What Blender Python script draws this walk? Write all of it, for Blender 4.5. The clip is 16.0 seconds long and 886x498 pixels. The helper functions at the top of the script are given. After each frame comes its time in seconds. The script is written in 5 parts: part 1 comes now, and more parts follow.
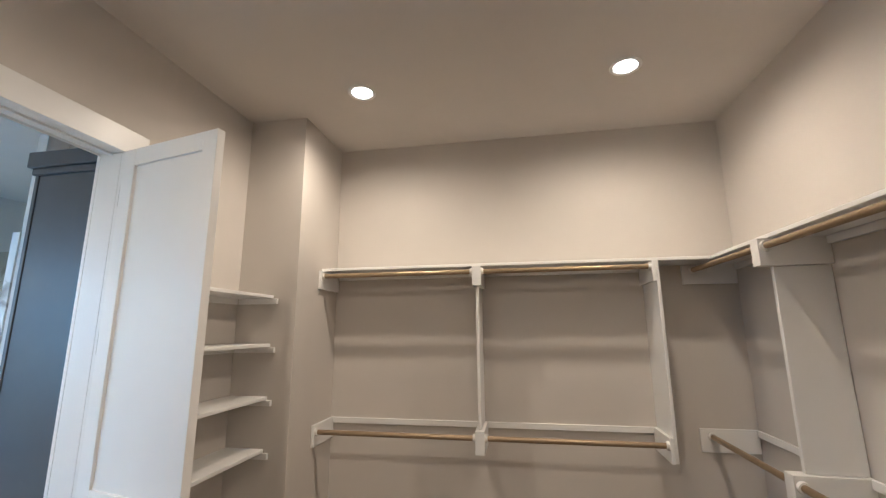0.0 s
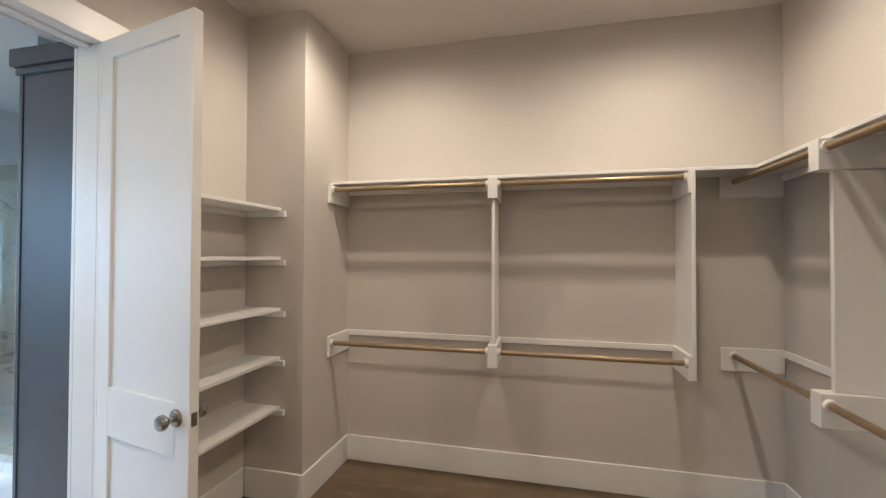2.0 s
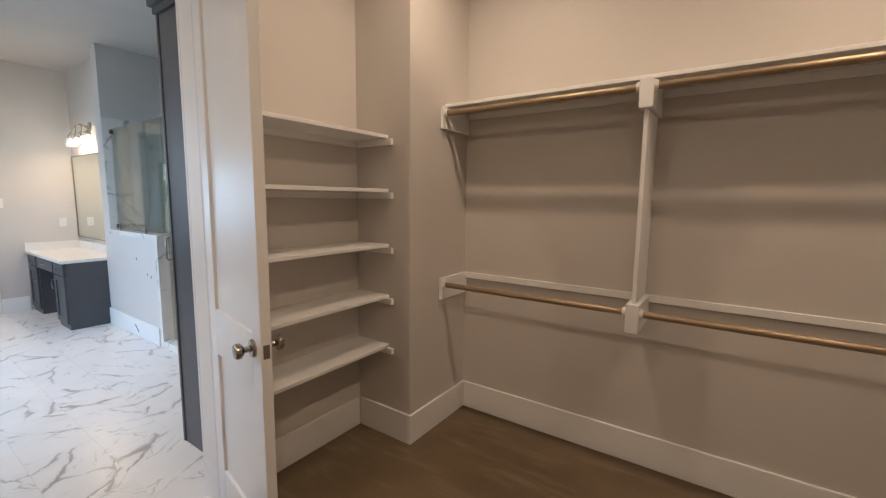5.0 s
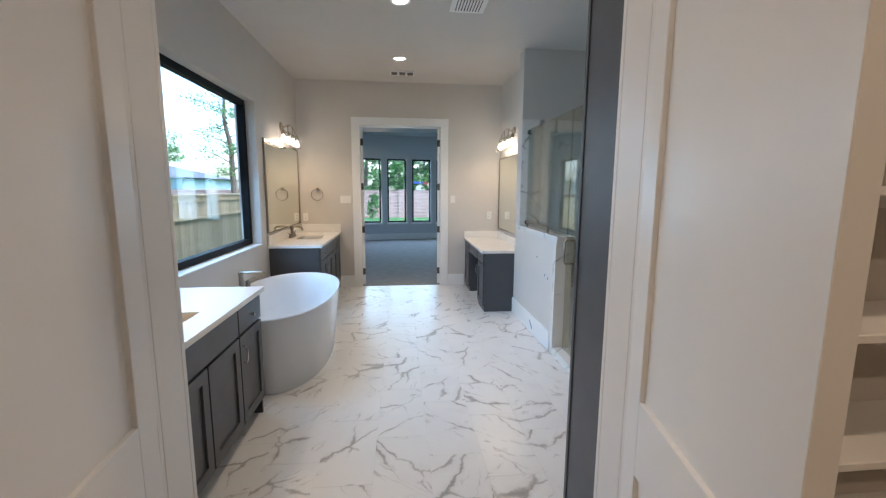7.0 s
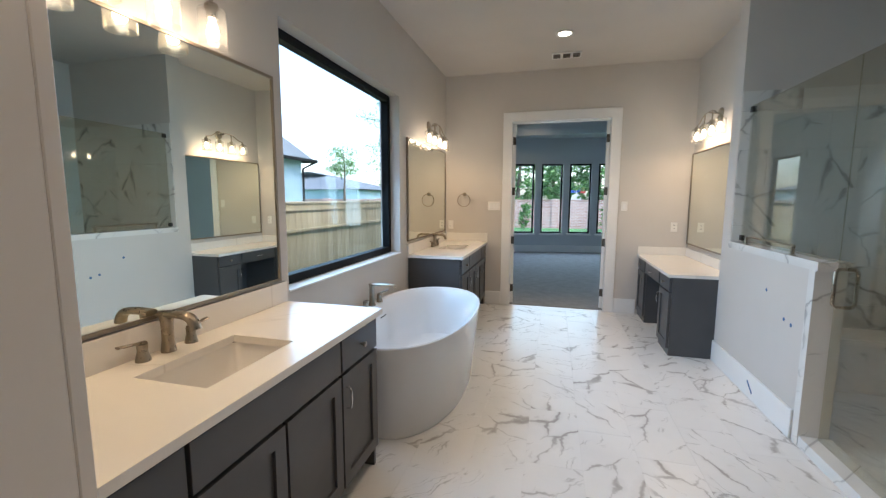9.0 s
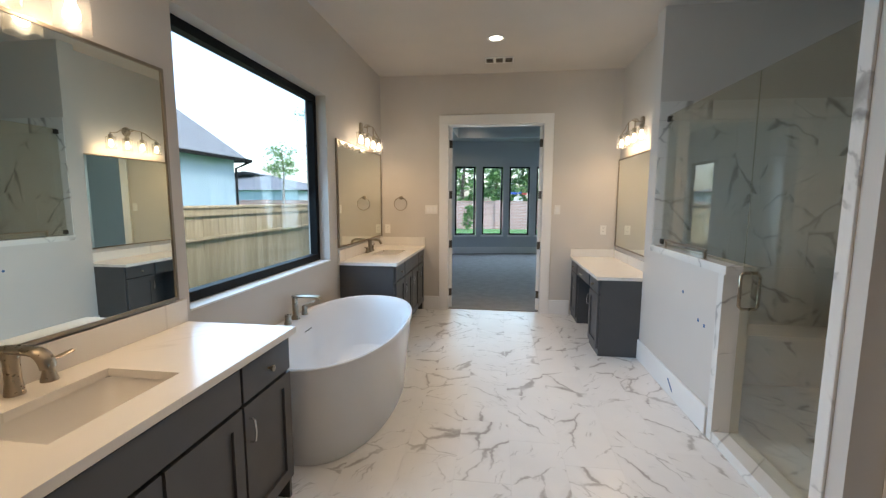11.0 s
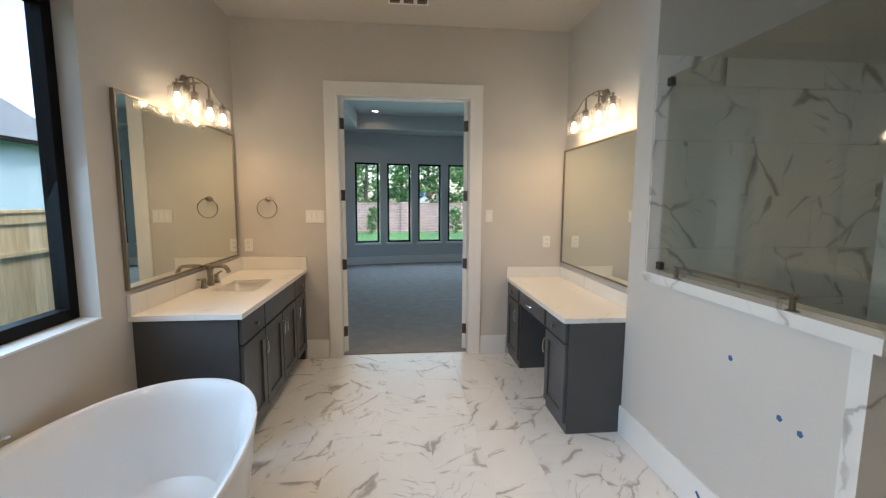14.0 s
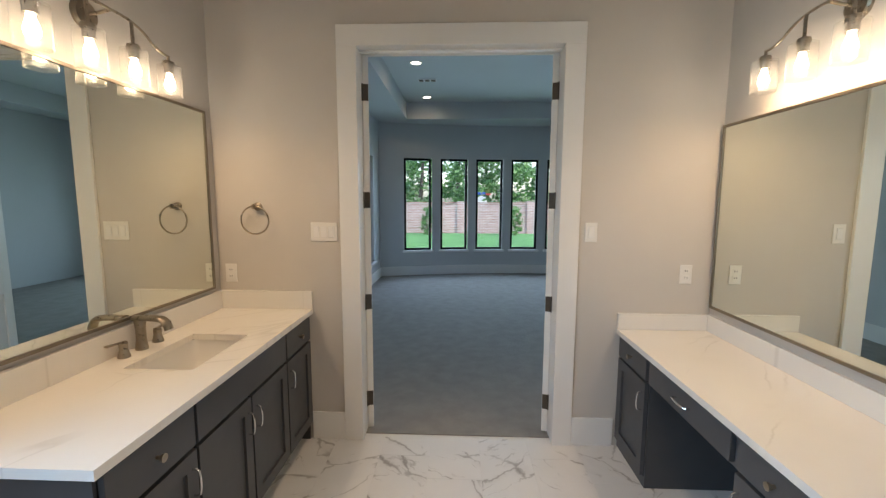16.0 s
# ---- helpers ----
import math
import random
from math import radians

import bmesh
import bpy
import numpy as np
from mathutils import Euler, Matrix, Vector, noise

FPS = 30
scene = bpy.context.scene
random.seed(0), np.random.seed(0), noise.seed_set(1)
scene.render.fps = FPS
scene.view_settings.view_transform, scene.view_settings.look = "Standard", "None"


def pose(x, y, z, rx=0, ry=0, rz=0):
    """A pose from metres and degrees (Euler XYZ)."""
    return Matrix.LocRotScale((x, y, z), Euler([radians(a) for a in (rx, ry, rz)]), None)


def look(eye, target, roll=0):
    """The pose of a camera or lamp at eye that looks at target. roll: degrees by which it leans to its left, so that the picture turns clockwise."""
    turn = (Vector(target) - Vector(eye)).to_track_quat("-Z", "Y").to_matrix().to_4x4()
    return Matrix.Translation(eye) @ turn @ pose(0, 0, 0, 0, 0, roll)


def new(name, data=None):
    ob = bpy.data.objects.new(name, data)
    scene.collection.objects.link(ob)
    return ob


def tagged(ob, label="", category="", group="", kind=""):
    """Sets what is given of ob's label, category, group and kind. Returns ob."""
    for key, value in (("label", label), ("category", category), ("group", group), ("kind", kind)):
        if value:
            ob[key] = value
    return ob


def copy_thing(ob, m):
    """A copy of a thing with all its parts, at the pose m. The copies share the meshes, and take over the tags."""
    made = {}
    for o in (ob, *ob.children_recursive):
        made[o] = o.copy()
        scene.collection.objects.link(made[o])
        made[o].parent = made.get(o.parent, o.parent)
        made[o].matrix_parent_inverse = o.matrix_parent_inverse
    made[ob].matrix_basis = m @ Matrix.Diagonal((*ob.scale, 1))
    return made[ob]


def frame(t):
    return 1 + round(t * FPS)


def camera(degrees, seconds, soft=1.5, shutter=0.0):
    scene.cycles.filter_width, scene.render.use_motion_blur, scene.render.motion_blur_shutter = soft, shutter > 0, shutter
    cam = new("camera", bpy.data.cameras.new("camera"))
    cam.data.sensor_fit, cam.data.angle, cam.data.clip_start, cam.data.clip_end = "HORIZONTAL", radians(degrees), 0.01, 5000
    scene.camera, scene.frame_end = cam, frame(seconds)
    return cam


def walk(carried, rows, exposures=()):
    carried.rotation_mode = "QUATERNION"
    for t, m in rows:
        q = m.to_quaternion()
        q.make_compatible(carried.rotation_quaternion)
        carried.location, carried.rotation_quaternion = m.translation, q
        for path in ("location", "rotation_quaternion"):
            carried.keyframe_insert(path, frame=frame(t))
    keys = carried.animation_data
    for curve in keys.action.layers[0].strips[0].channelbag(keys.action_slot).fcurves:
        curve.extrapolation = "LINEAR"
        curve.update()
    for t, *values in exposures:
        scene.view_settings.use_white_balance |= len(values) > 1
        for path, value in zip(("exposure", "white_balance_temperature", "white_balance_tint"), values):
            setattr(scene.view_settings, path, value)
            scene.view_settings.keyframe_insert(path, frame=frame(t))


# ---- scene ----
cam = camera(93.7, 16.0, soft=1.3)
PATH = [
    (0, (0.128, 0.179, 1.605), (-0.221, 2.112, 1.982), -0.4),
    (0.5, (0.118, 0.194, 1.586), (-0.254, 2.118, 1.985), -0.2),
    (1, (0.12, 0.235, 1.572), (-0.281, 2.168, 1.891), -0.1),
    (1.5, (0.136, 0.302, 1.541), (-0.3, 2.245, 1.724), 0.1),
    (2, (0.153, 0.347, 1.533), (-0.309, 2.292, 1.562), 0.2),
    (2.5, (0.23, 0.38, 1.531), (-0.237, 2.323, 1.444), 0.3),
    (3, (0.281, 0.425, 1.531), (-0.172, 2.367, 1.371), 0.3),
    (3.2, (0.297, 0.434, 1.532), (-0.153, 2.375, 1.357), 0.3),
    (5.3, (0.160, 0.857, 1.460), (-1.178, 2.326, 1.198), 0.6),
    (5.5, (0.077, 0.863, 1.463), (-1.398, 2.186, 1.189), 0.6),
    (6, (-0.164, 0.887, 1.488), (-1.917, 1.805, 1.198), 0.5),
    (6.5, (-0.419, 1.013, 1.5), (-2.326, 1.538, 1.206), 0.2),
    (7, (-0.668, 1.113, 1.508), (-2.638, 1.314, 1.224), 0.3),
    (7.5, (-0.94, 1.076, 1.473), (-2.92, 1.0, 1.201), 0.1),
    (8, (-1.154, 1.049, 1.423), (-3.114, 0.738, 1.176), -0.1),
    (8.2, (-1.242, 1.043, 1.438), (-3.188, 0.654, 1.184), 0.2),
    (10.3, (-1.57, 1.154, 1.437), (-3.48, 0.608, 1.207), 0.1),
    (10.5, (-1.573, 1.166, 1.447), (-3.501, 0.689, 1.214), 0.2),
    (11, (-1.619, 1.166, 1.474), (-3.588, 0.907, 1.241), 0.2),
    (11.5, (-1.821, 1.099, 1.499), (-3.807, 1.105, 1.265), 0.2),
    (12, (-1.973, 1.092, 1.493), (-3.944, 1.338, 1.262), 0.2),
    (12.5, (-2.251, 1.176, 1.484), (-4.201, 1.559, 1.253), 0.2),
    (13, (-2.509, 1.158, 1.485), (-4.452, 1.573, 1.254), 0.2),
    (13.5, (-2.838, 1.073, 1.495), (-4.797, 1.406, 1.268), 0.2),
    (14, (-3.157, 1.097, 1.489), (-5.135, 1.288, 1.264), 0.3),
    (14.5, (-3.462, 1.137, 1.517), (-5.449, 1.191, 1.292), 0.2),
    (15, (-3.792, 1.093, 1.503), (-5.779, 1.047, 1.276), 0.2),
    (15.5, (-4.172, 1.07, 1.514), (-6.157, 0.992, 1.283), 0.3),
    (16, (-4.554, 1.125, 1.547), (-6.539, 1.047, 1.314), 0.2),
]
EXPOSURES = [(0, 3.2, 5020, 7), (1.5, 3.2, 5070, 7), (3.2, 3.25, 5220, 7), (5.3, 2.65, 5750, 14), (6.5, 2.55, 5800, 14), (7.5, 2.36, 5820, 12), (8.2, 2.43, 5920, 13), (10.3, 2.27, 6570, 15),
             (11, 2.27, 6570, 15), (11.5, 2.18, 6120, 13), (12, 2.25, 6670, 15), (12.5, 2.3, 6920, 16), (13.5, 2.3, 6720, 15), (14.5, 2.15, 6720, 14), (15.5, 2.25, 7320, 17), (16, 2.25, 6620, 15)]
walk(cam, [(t, look(eye, target, roll)) for t, eye, target, roll in PATH], EXPOSURES)

# ---- world and lights ----
world = bpy.data.worlds.new("overcast_sky")
scene.world = world
world.use_nodes = True
wn = world.node_tree
sky = wn.nodes.new("ShaderNodeTexSky")
sky.sky_type = "NISHITA"
sky.sun_disc = False
sky.sun_elevation, sky.sun_rotation = radians(55), radians(20)
sky.air_density, sky.dust_density, sky.ozone_density = 1.0, 2.5, 1.5
wn.links.new(sky.outputs[0], wn.nodes["Background"].inputs[0])
wn.nodes["Background"].inputs[1].default_value = 0.15


def lamp(name, kind, place, power, colour, size=0.1, aim=None):
    data = bpy.data.lights.new(name, kind)
    data.energy, data.color = power, colour
    ob = new(name, data)
    ob.matrix_world = look(place, aim) if aim else Matrix.Translation(place)
    if kind == "AREA":
        data.shape, data.size = "DISK", size
    elif kind == "SUN":
        data.angle = radians(size)
    else:
        data.shadow_soft_size = size
    return ob


CAN_W, BATH_W, BULB_W = 6.6, 7.2, 1.12
WARM, SOFT, AMBER = (1.0, 0.69, 0.38), (1.0, 0.76, 0.50), (1.0, 0.72, 0.45)


def daylight(name, place, aim, wide, high, power, colour):
    """Sky light that enters through a window's opening."""
    ob = lamp(name, "AREA", place, power, colour, 1.0, aim)
    ob.data.shape, ob.data.size, ob.data.size_y = "RECTANGLE", wide, high
    ob.data.spread = radians(135)


daylight("daylight_bath_window", (-4.40, -0.445, 1.66), (-4.40, 1.0, 0.95), 1.72, 1.4, 5.6, (0.40, 0.71, 1.0))
daylight("daylight_bay_windows", (-13.72, 2.4, 1.44), (-10, 2.4, 0.5), 5.2, 1.8, 27.0, (0.55, 0.80, 1.0))
lamp("sun", "SUN", (0, 0, 30), 0.35, (1.0, 0.96, 0.9), 12, (-6, -16, 10))

# ---- materials ----


def material(name, colour, rough=0.5, metal=0.0, build=None):
    m = bpy.data.materials.new(name)
    m.use_nodes = True
    nt = m.node_tree
    b = nt.nodes["Principled BSDF"]
    b.inputs["Base Color"].default_value = (*colour, 1)
    b.inputs["Roughness"].default_value = rough
    b.inputs["Metallic"].default_value = metal
    if build:
        build(nt, b)
    return m


def node(nt, kind, **values):
    n = nt.nodes.new(kind)
    for key, value in values.items():
        n.inputs[key].default_value = value
    return n


def noise_at(nt, scale, detail=3.0, rough=0.55, stretch=(1, 1, 1), seed=0.0):
    """Noise in object space of real-world size; the seed of each object shifts it."""
    co = nt.nodes.new("ShaderNodeTexCoord")
    mp = nt.nodes.new("ShaderNodeMapping")
    mp.inputs["Scale"].default_value = stretch
    mp.inputs["Location"].default_value = (seed, seed * 1.7, seed * 0.6)
    nt.links.new(co.outputs["Object"], mp.inputs[0])
    n = node(nt, "ShaderNodeTexNoise", Scale=scale, Detail=detail, Roughness=rough)
    nt.links.new(mp.outputs[0], n.inputs["Vector"])
    return n


def ramp(nt, source, stops):
    r = nt.nodes.new("ShaderNodeValToRGB")
    e = r.color_ramp.elements
    while len(e) < len(stops):
        e.new(0.5)
    for el, (p, c) in zip(e, stops):
        el.position, el.color = p, (*c, 1)
    nt.links.new(source, r.inputs[0])
    return r


def bump(nt, b, source, strength=0.1, distance=0.01):
    n = node(nt, "ShaderNodeBump", Strength=strength, Distance=distance)
    nt.links.new(source, n.inputs["Height"])
    nt.links.new(n.outputs[0], b.inputs["Normal"])


def mottled(lo, hi, scale=3.0, grain=180.0, strength=0.06, distance=0.002, stretch=(1, 1, 1), r=None):
    def build(nt, b):
        a = noise_at(nt, scale, 4, stretch=stretch)
        c = ramp(nt, a.outputs[0], [(0.3, lo), (0.7, hi)])
        nt.links.new(c.outputs[0], b.inputs["Base Color"])
        g = noise_at(nt, grain, 2, stretch=stretch)
        bump(nt, b, g.outputs[0], strength, distance)
        if r:
            k = node(nt, "ShaderNodeMapRange", **{"To Min": r[0], "To Max": r[1]})
            nt.links.new(noise_at(nt, scale * 2.3, 3, seed=4).outputs[0], k.inputs[0])
            nt.links.new(k.outputs[0], b.inputs["Roughness"])
    return build


def veined(ground, vein, scale, width, amount, gloss=0.2, rare=0.46, wall=False):
    """Polished printed stone: pale ground, dark veins along one or the other diagonal that swell, taper and break off, fine parallel streaks, soft clouds."""
    def build(nt, b):
        def math_node(op, x, y):
            n = nt.nodes.new("ShaderNodeMath")
            n.operation = op
            for slot, v in zip(n.inputs, (x, y)):
                if isinstance(v, (int, float)):
                    slot.default_value = v
                else:
                    nt.links.new(v, slot)
            return n.outputs[0]

        def stretched(source, along, across):
            mp = nt.nodes.new("ShaderNodeMapping")
            mp.inputs["Scale"].default_value = (along, across, 1)
            nt.links.new(source, mp.inputs[0])
            return mp.outputs[0]

        def noise(source, s, detail, rough=0.55):
            n = node(nt, "ShaderNodeTexNoise", Scale=s, Detail=detail, Roughness=rough)
            nt.links.new(source, n.inputs["Vector"])
            return n

        co = nt.nodes.new("ShaderNodeTexCoord")
        rnd = nt.nodes.new("ShaderNodeObjectInfo").outputs["Random"]
        axes = nt.nodes.new("ShaderNodeSeparateXYZ")
        nt.links.new(co.outputs["Object"], axes.inputs[0])
        plane = nt.nodes.new("ShaderNodeCombineXYZ")
        if wall:
            nt.links.new(math_node("ADD", axes.outputs[0], axes.outputs[1]), plane.inputs[0])
            nt.links.new(axes.outputs[2], plane.inputs[1])
        else:
            nt.links.new(axes.outputs[0], plane.inputs[0])
            nt.links.new(axes.outputs[1], plane.inputs[1])
        nt.links.new(math_node("MULTIPLY", rnd, 37.0), plane.inputs[2])
        other = math_node("GREATER_THAN", math_node("FRACT", math_node("MULTIPLY", rnd, 13.7), 0.0), 0.5)
        lean = math_node("MULTIPLY", math_node("FRACT", math_node("MULTIPLY", rnd, 57.3), 0.0), 0.5)
        turn = nt.nodes.new("ShaderNodeVectorRotate")
        turn.rotation_type = "Z_AXIS"
        nt.links.new(plane.outputs[0], turn.inputs["Vector"])
        nt.links.new(math_node("ADD", math_node("MULTIPLY", other, 1.6), math_node("ADD", lean, 0.5)), turn.inputs["Angle"])
        warp = noise(turn.outputs[0], scale * 1.6, 5, 0.6)
        off = nt.nodes.new("ShaderNodeVectorMath")
        off.operation = "MULTIPLY_ADD"
        nt.links.new(warp.outputs["Color"], off.inputs[0])
        off.inputs[1].default_value = (0.16, 0.16, 0.0)
        nt.links.new(turn.outputs[0], off.inputs[2])
        vor = node(nt, "ShaderNodeTexVoronoi", Scale=scale)
        vor.feature = "DISTANCE_TO_EDGE"
        nt.links.new(stretched(off.outputs[0], 0.62, 1.5), vor.inputs["Vector"])
        gate = ramp(nt, noise(stretched(turn.outputs[0], 0.7, 1.2), scale * 1.15, 3).outputs[0], [(rare, (0, 0, 0)), (rare + 0.2, (1, 1, 1))]).outputs[0]
        near = math_node("DIVIDE", vor.outputs["Distance"], math_node("ADD", gate, 0.04))
        line = ramp(nt, near, [(0.0, (1, 1, 1)), (width * 0.5, (0.75, 0.75, 0.75)), (width, (0.14, 0.14, 0.14)), (width * 3, (0, 0, 0))]).outputs[0]
        main = math_node("MULTIPLY", line, math_node("POWER", gate, 0.5))
        fine = noise(stretched(off.outputs[0], 0.35, 1.9), scale * 1.5, 2).outputs[0]
        streak = ramp(nt, math_node("ABSOLUTE", math_node("SUBTRACT", fine, 0.5), 0.0), [(0.0, (1, 1, 1)), (0.006, (0.6, 0.6, 0.6)), (0.016, (0, 0, 0))]).outputs[0]
        gate2 = ramp(nt, noise(turn.outputs[0], scale * 1.7, 2).outputs[0], [(0.52, (0, 0, 0)), (0.62, (0.6, 0.6, 0.6))]).outputs[0]
        both = math_node("MAXIMUM", main, math_node("MULTIPLY", streak, gate2))
        cloud = noise(off.outputs[0], scale * 0.8, 5, 0.6).outputs[0]
        ground_ramp = ramp(nt, cloud, [(0.35, ground), (0.75, tuple(0.93 * g for g in ground))])
        mix = nt.nodes.new("ShaderNodeMixRGB")
        mix.inputs[2].default_value = (*vein, 1)
        nt.links.new(math_node("MULTIPLY", both, amount), mix.inputs[0])
        nt.links.new(ground_ramp.outputs[0], mix.inputs[1])
        nt.links.new(mix.outputs[0], b.inputs["Base Color"])
        k = node(nt, "ShaderNodeMapRange", **{"To Min": gloss * 0.8, "To Max": gloss * 1.4})
        nt.links.new(cloud, k.inputs[0])
        nt.links.new(k.outputs[0], b.inputs["Roughness"])
    return build


def glassy(tint, rough=0.0, edge=1.0, milk=0.0, floor=0.04):
    def build(nt, b):
        out = nt.nodes["Material Output"]
        clear = nt.nodes.new("ShaderNodeBsdfTransparent")
        clear.inputs[0].default_value = (*tint, 1)
        gloss = nt.nodes.new("ShaderNodeBsdfGlossy")
        gloss.inputs["Roughness"].default_value = rough
        fr = node(nt, "ShaderNodeLayerWeight", Blend=0.5)
        power = nt.nodes.new("ShaderNodeMath")
        power.operation = "POWER"
        power.inputs[1].default_value = 5.0
        nt.links.new(fr.outputs["Facing"], power.inputs[0])
        share = node(nt, "ShaderNodeMapRange", **{"To Min": floor, "To Max": edge})
        nt.links.new(power.outputs[0], share.inputs[0])
        mix = nt.nodes.new("ShaderNodeMixShader")
        nt.links.new(share.outputs[0], mix.inputs[0])
        nt.links.new(clear.outputs[0], mix.inputs[1])
        nt.links.new(gloss.outputs[0], mix.inputs[2])
        last = mix
        if milk:
            thin = nt.nodes.new("ShaderNodeBsdfTranslucent")
            last = nt.nodes.new("ShaderNodeMixShader")
            last.inputs[0].default_value = milk
            nt.links.new(mix.outputs[0], last.inputs[1])
            nt.links.new(thin.outputs[0], last.inputs[2])
        nt.links.new(last.outputs[0], out.inputs[0])
    return build


def glow(name, colour, power):
    def build(nt, b):
        b.inputs["Emission Color"].default_value = (*colour, 1)
        b.inputs["Emission Strength"].default_value = power
    return material(name, colour, 0.4, 0, build)


def scuffed(nt, b):
    """Sealed brown slab with clouds, pale sweeping scuffs and dust."""
    tone = ramp(nt, noise_at(nt, 1.6, 5, 0.6).outputs[0], [(0.3, (0.115, 0.078, 0.040)), (0.7, (0.195, 0.142, 0.082))])
    sweep = ramp(nt, noise_at(nt, 2.6, 4, 0.65, (0.8, 4.5, 1), 3.0).outputs[0], [(0.52, (0, 0, 0)), (0.72, (0.45, 0.45, 0.45))])
    mix = nt.nodes.new("ShaderNodeMixRGB")
    mix.inputs[2].default_value = (0.30, 0.235, 0.155, 1)
    nt.links.new(sweep.outputs[0], mix.inputs[0])
    nt.links.new(tone.outputs[0], mix.inputs[1])
    nt.links.new(mix.outputs[0], b.inputs["Base Color"])
    k = node(nt, "ShaderNodeMapRange", **{"To Min": 0.32, "To Max": 0.62})
    nt.links.new(noise_at(nt, 3.5, 4, seed=4).outputs[0], k.inputs[0])
    nt.links.new(k.outputs[0], b.inputs["Roughness"])
    bump(nt, b, noise_at(nt, 60, 3).outputs[0], 0.1, 0.002)


PAINT = material("wall_paint", (0.58, 0.542, 0.497), 0.75, 0, mottled((0.565, 0.529, 0.485), (0.595, 0.555, 0.509), 1.7, 260, 0.12, 0.002))
CEIL = material("ceiling_paint", (0.58, 0.542, 0.497), 0.85, 0, mottled((0.565, 0.529, 0.485), (0.595, 0.555, 0.509), 2.0, 220, 0.15, 0.002))
# Bedroom wall paint with the daylight's cool tint put into its colour.
DAYLITPAINT = material("wall_paint_daylit", (0.55, 0.57, 0.58), 0.8, 0, mottled((0.54, 0.56, 0.57), (0.56, 0.58, 0.59), 1.5, 260, 0.1, 0.002))
TRIM = material("trim_paint", (0.80, 0.79, 0.77), 0.35, 0, mottled((0.785, 0.775, 0.755), (0.81, 0.80, 0.78), 4, 90, 0.03, 0.001, r=(0.28, 0.42)))
GREY = material("cabinet_paint", (0.068, 0.069, 0.073), 0.38, 0, mottled((0.063, 0.064, 0.068), (0.073, 0.074, 0.078), 5, 140, 0.04, 0.001, r=(0.3, 0.45)))
VENTGREY = material("vent_shadow", (0.10, 0.09, 0.08), 0.8)
# Near-black for the shade inside gaps and slots, put into the colour.
DARK = material("gap_shade", (0.015, 0.015, 0.016), 0.7)
QUARTZ = material("quartz", (0.8, 0.78, 0.74), 0.2, 0, veined((0.82, 0.79, 0.74), (0.42, 0.38, 0.33), 1.3, 0.012, 0.45, 0.2, 0.50))
TILE = material("marble_tile", (0.78, 0.77, 0.76), 0.2, 0, veined((0.78, 0.775, 0.765), (0.27, 0.25, 0.235), 3.2, 0.050, 0.9, 0.28, 0.44))
SLAB = material("marble_slab", (0.72, 0.71, 0.70), 0.15, 0, veined((0.75, 0.73, 0.69), (0.24, 0.225, 0.205), 2.5, 0.060, 0.85, 0.14, 0.45, True))
GROUT = material("grout", (0.73, 0.725, 0.71), 0.85)
NICKEL = material("brushed_nickel", (0.37, 0.315, 0.25), 0.28, 1.0, mottled((0.34, 0.29, 0.225), (0.40, 0.345, 0.275), 30, 400, 0.03, 0.0005, r=(0.22, 0.36)))
SATIN = material("satin_nickel", (0.36, 0.34, 0.31), 0.24, 1.0, mottled((0.33, 0.31, 0.285), (0.39, 0.37, 0.335), 30, 400, 0.03, 0.0005, r=(0.18, 0.30)))
CHROME = material("polished_chrome", (0.72, 0.72, 0.72), 0.1, 1.0)
FRAME = material("mirror_frame", (0.30, 0.255, 0.20), 0.35, 1.0)
BRONZE = material("dark_bronze", (0.10, 0.085, 0.07), 0.4, 0.9)
MIRROR = material("mirror_glass", (0.83, 0.86, 0.785), 0.0, 1.0)
GLASS = material("clear_glass", (1, 1, 1), 0.0, 0, glassy((0.93, 0.96, 0.95), 0.0, 0.12))
SHOWERGLASS = material("shower_glass", (1, 1, 1), 0.0, 0, glassy((0.88, 0.875, 0.815), floor=0.065))
SHADEGLASS = material("seeded_glass", (1, 1, 1), 0.05, 0, glassy((0.97, 0.96, 0.94), 0.06, 1.0, 0.025))
def matt(nt, b):
    b.inputs["Specular IOR Level"].default_value = 0.15


BLACK = material("window_black", (0.004, 0.004, 0.0045), 0.6, 0, matt)
TUBWHITE = material("acrylic_white", (0.66, 0.67, 0.68), 0.12, 0, mottled((0.65, 0.66, 0.67), (0.67, 0.68, 0.69), 3, 40, 0.01, 0.001, r=(0.1, 0.18)))
CERAMIC = material("sink_ceramic", (0.78, 0.76, 0.73), 0.12)
PLASTIC = material("white_plastic", (0.78, 0.76, 0.72), 0.35)
ROD = material("rod_bronze", (0.36, 0.27, 0.17), 0.35, 0.6, mottled((0.34, 0.25, 0.155), (0.38, 0.29, 0.185), 20, 300, 0.03, 0.0005))
SUBFLOOR = material("closet_floor", (0.13, 0.088, 0.053), 0.45, 0, scuffed)
CARPET = material("grey_carpet", (0.24, 0.22, 0.20), 0.95, 0, mottled((0.27, 0.255, 0.24), (0.33, 0.312, 0.295), 7, 320, 0.7, 0.008))
BULB = glow("bulb_glow", (1.0, 0.87, 0.66), 4.0)
CAN = glow("can_glow", (1.0, 0.90, 0.76), 2)


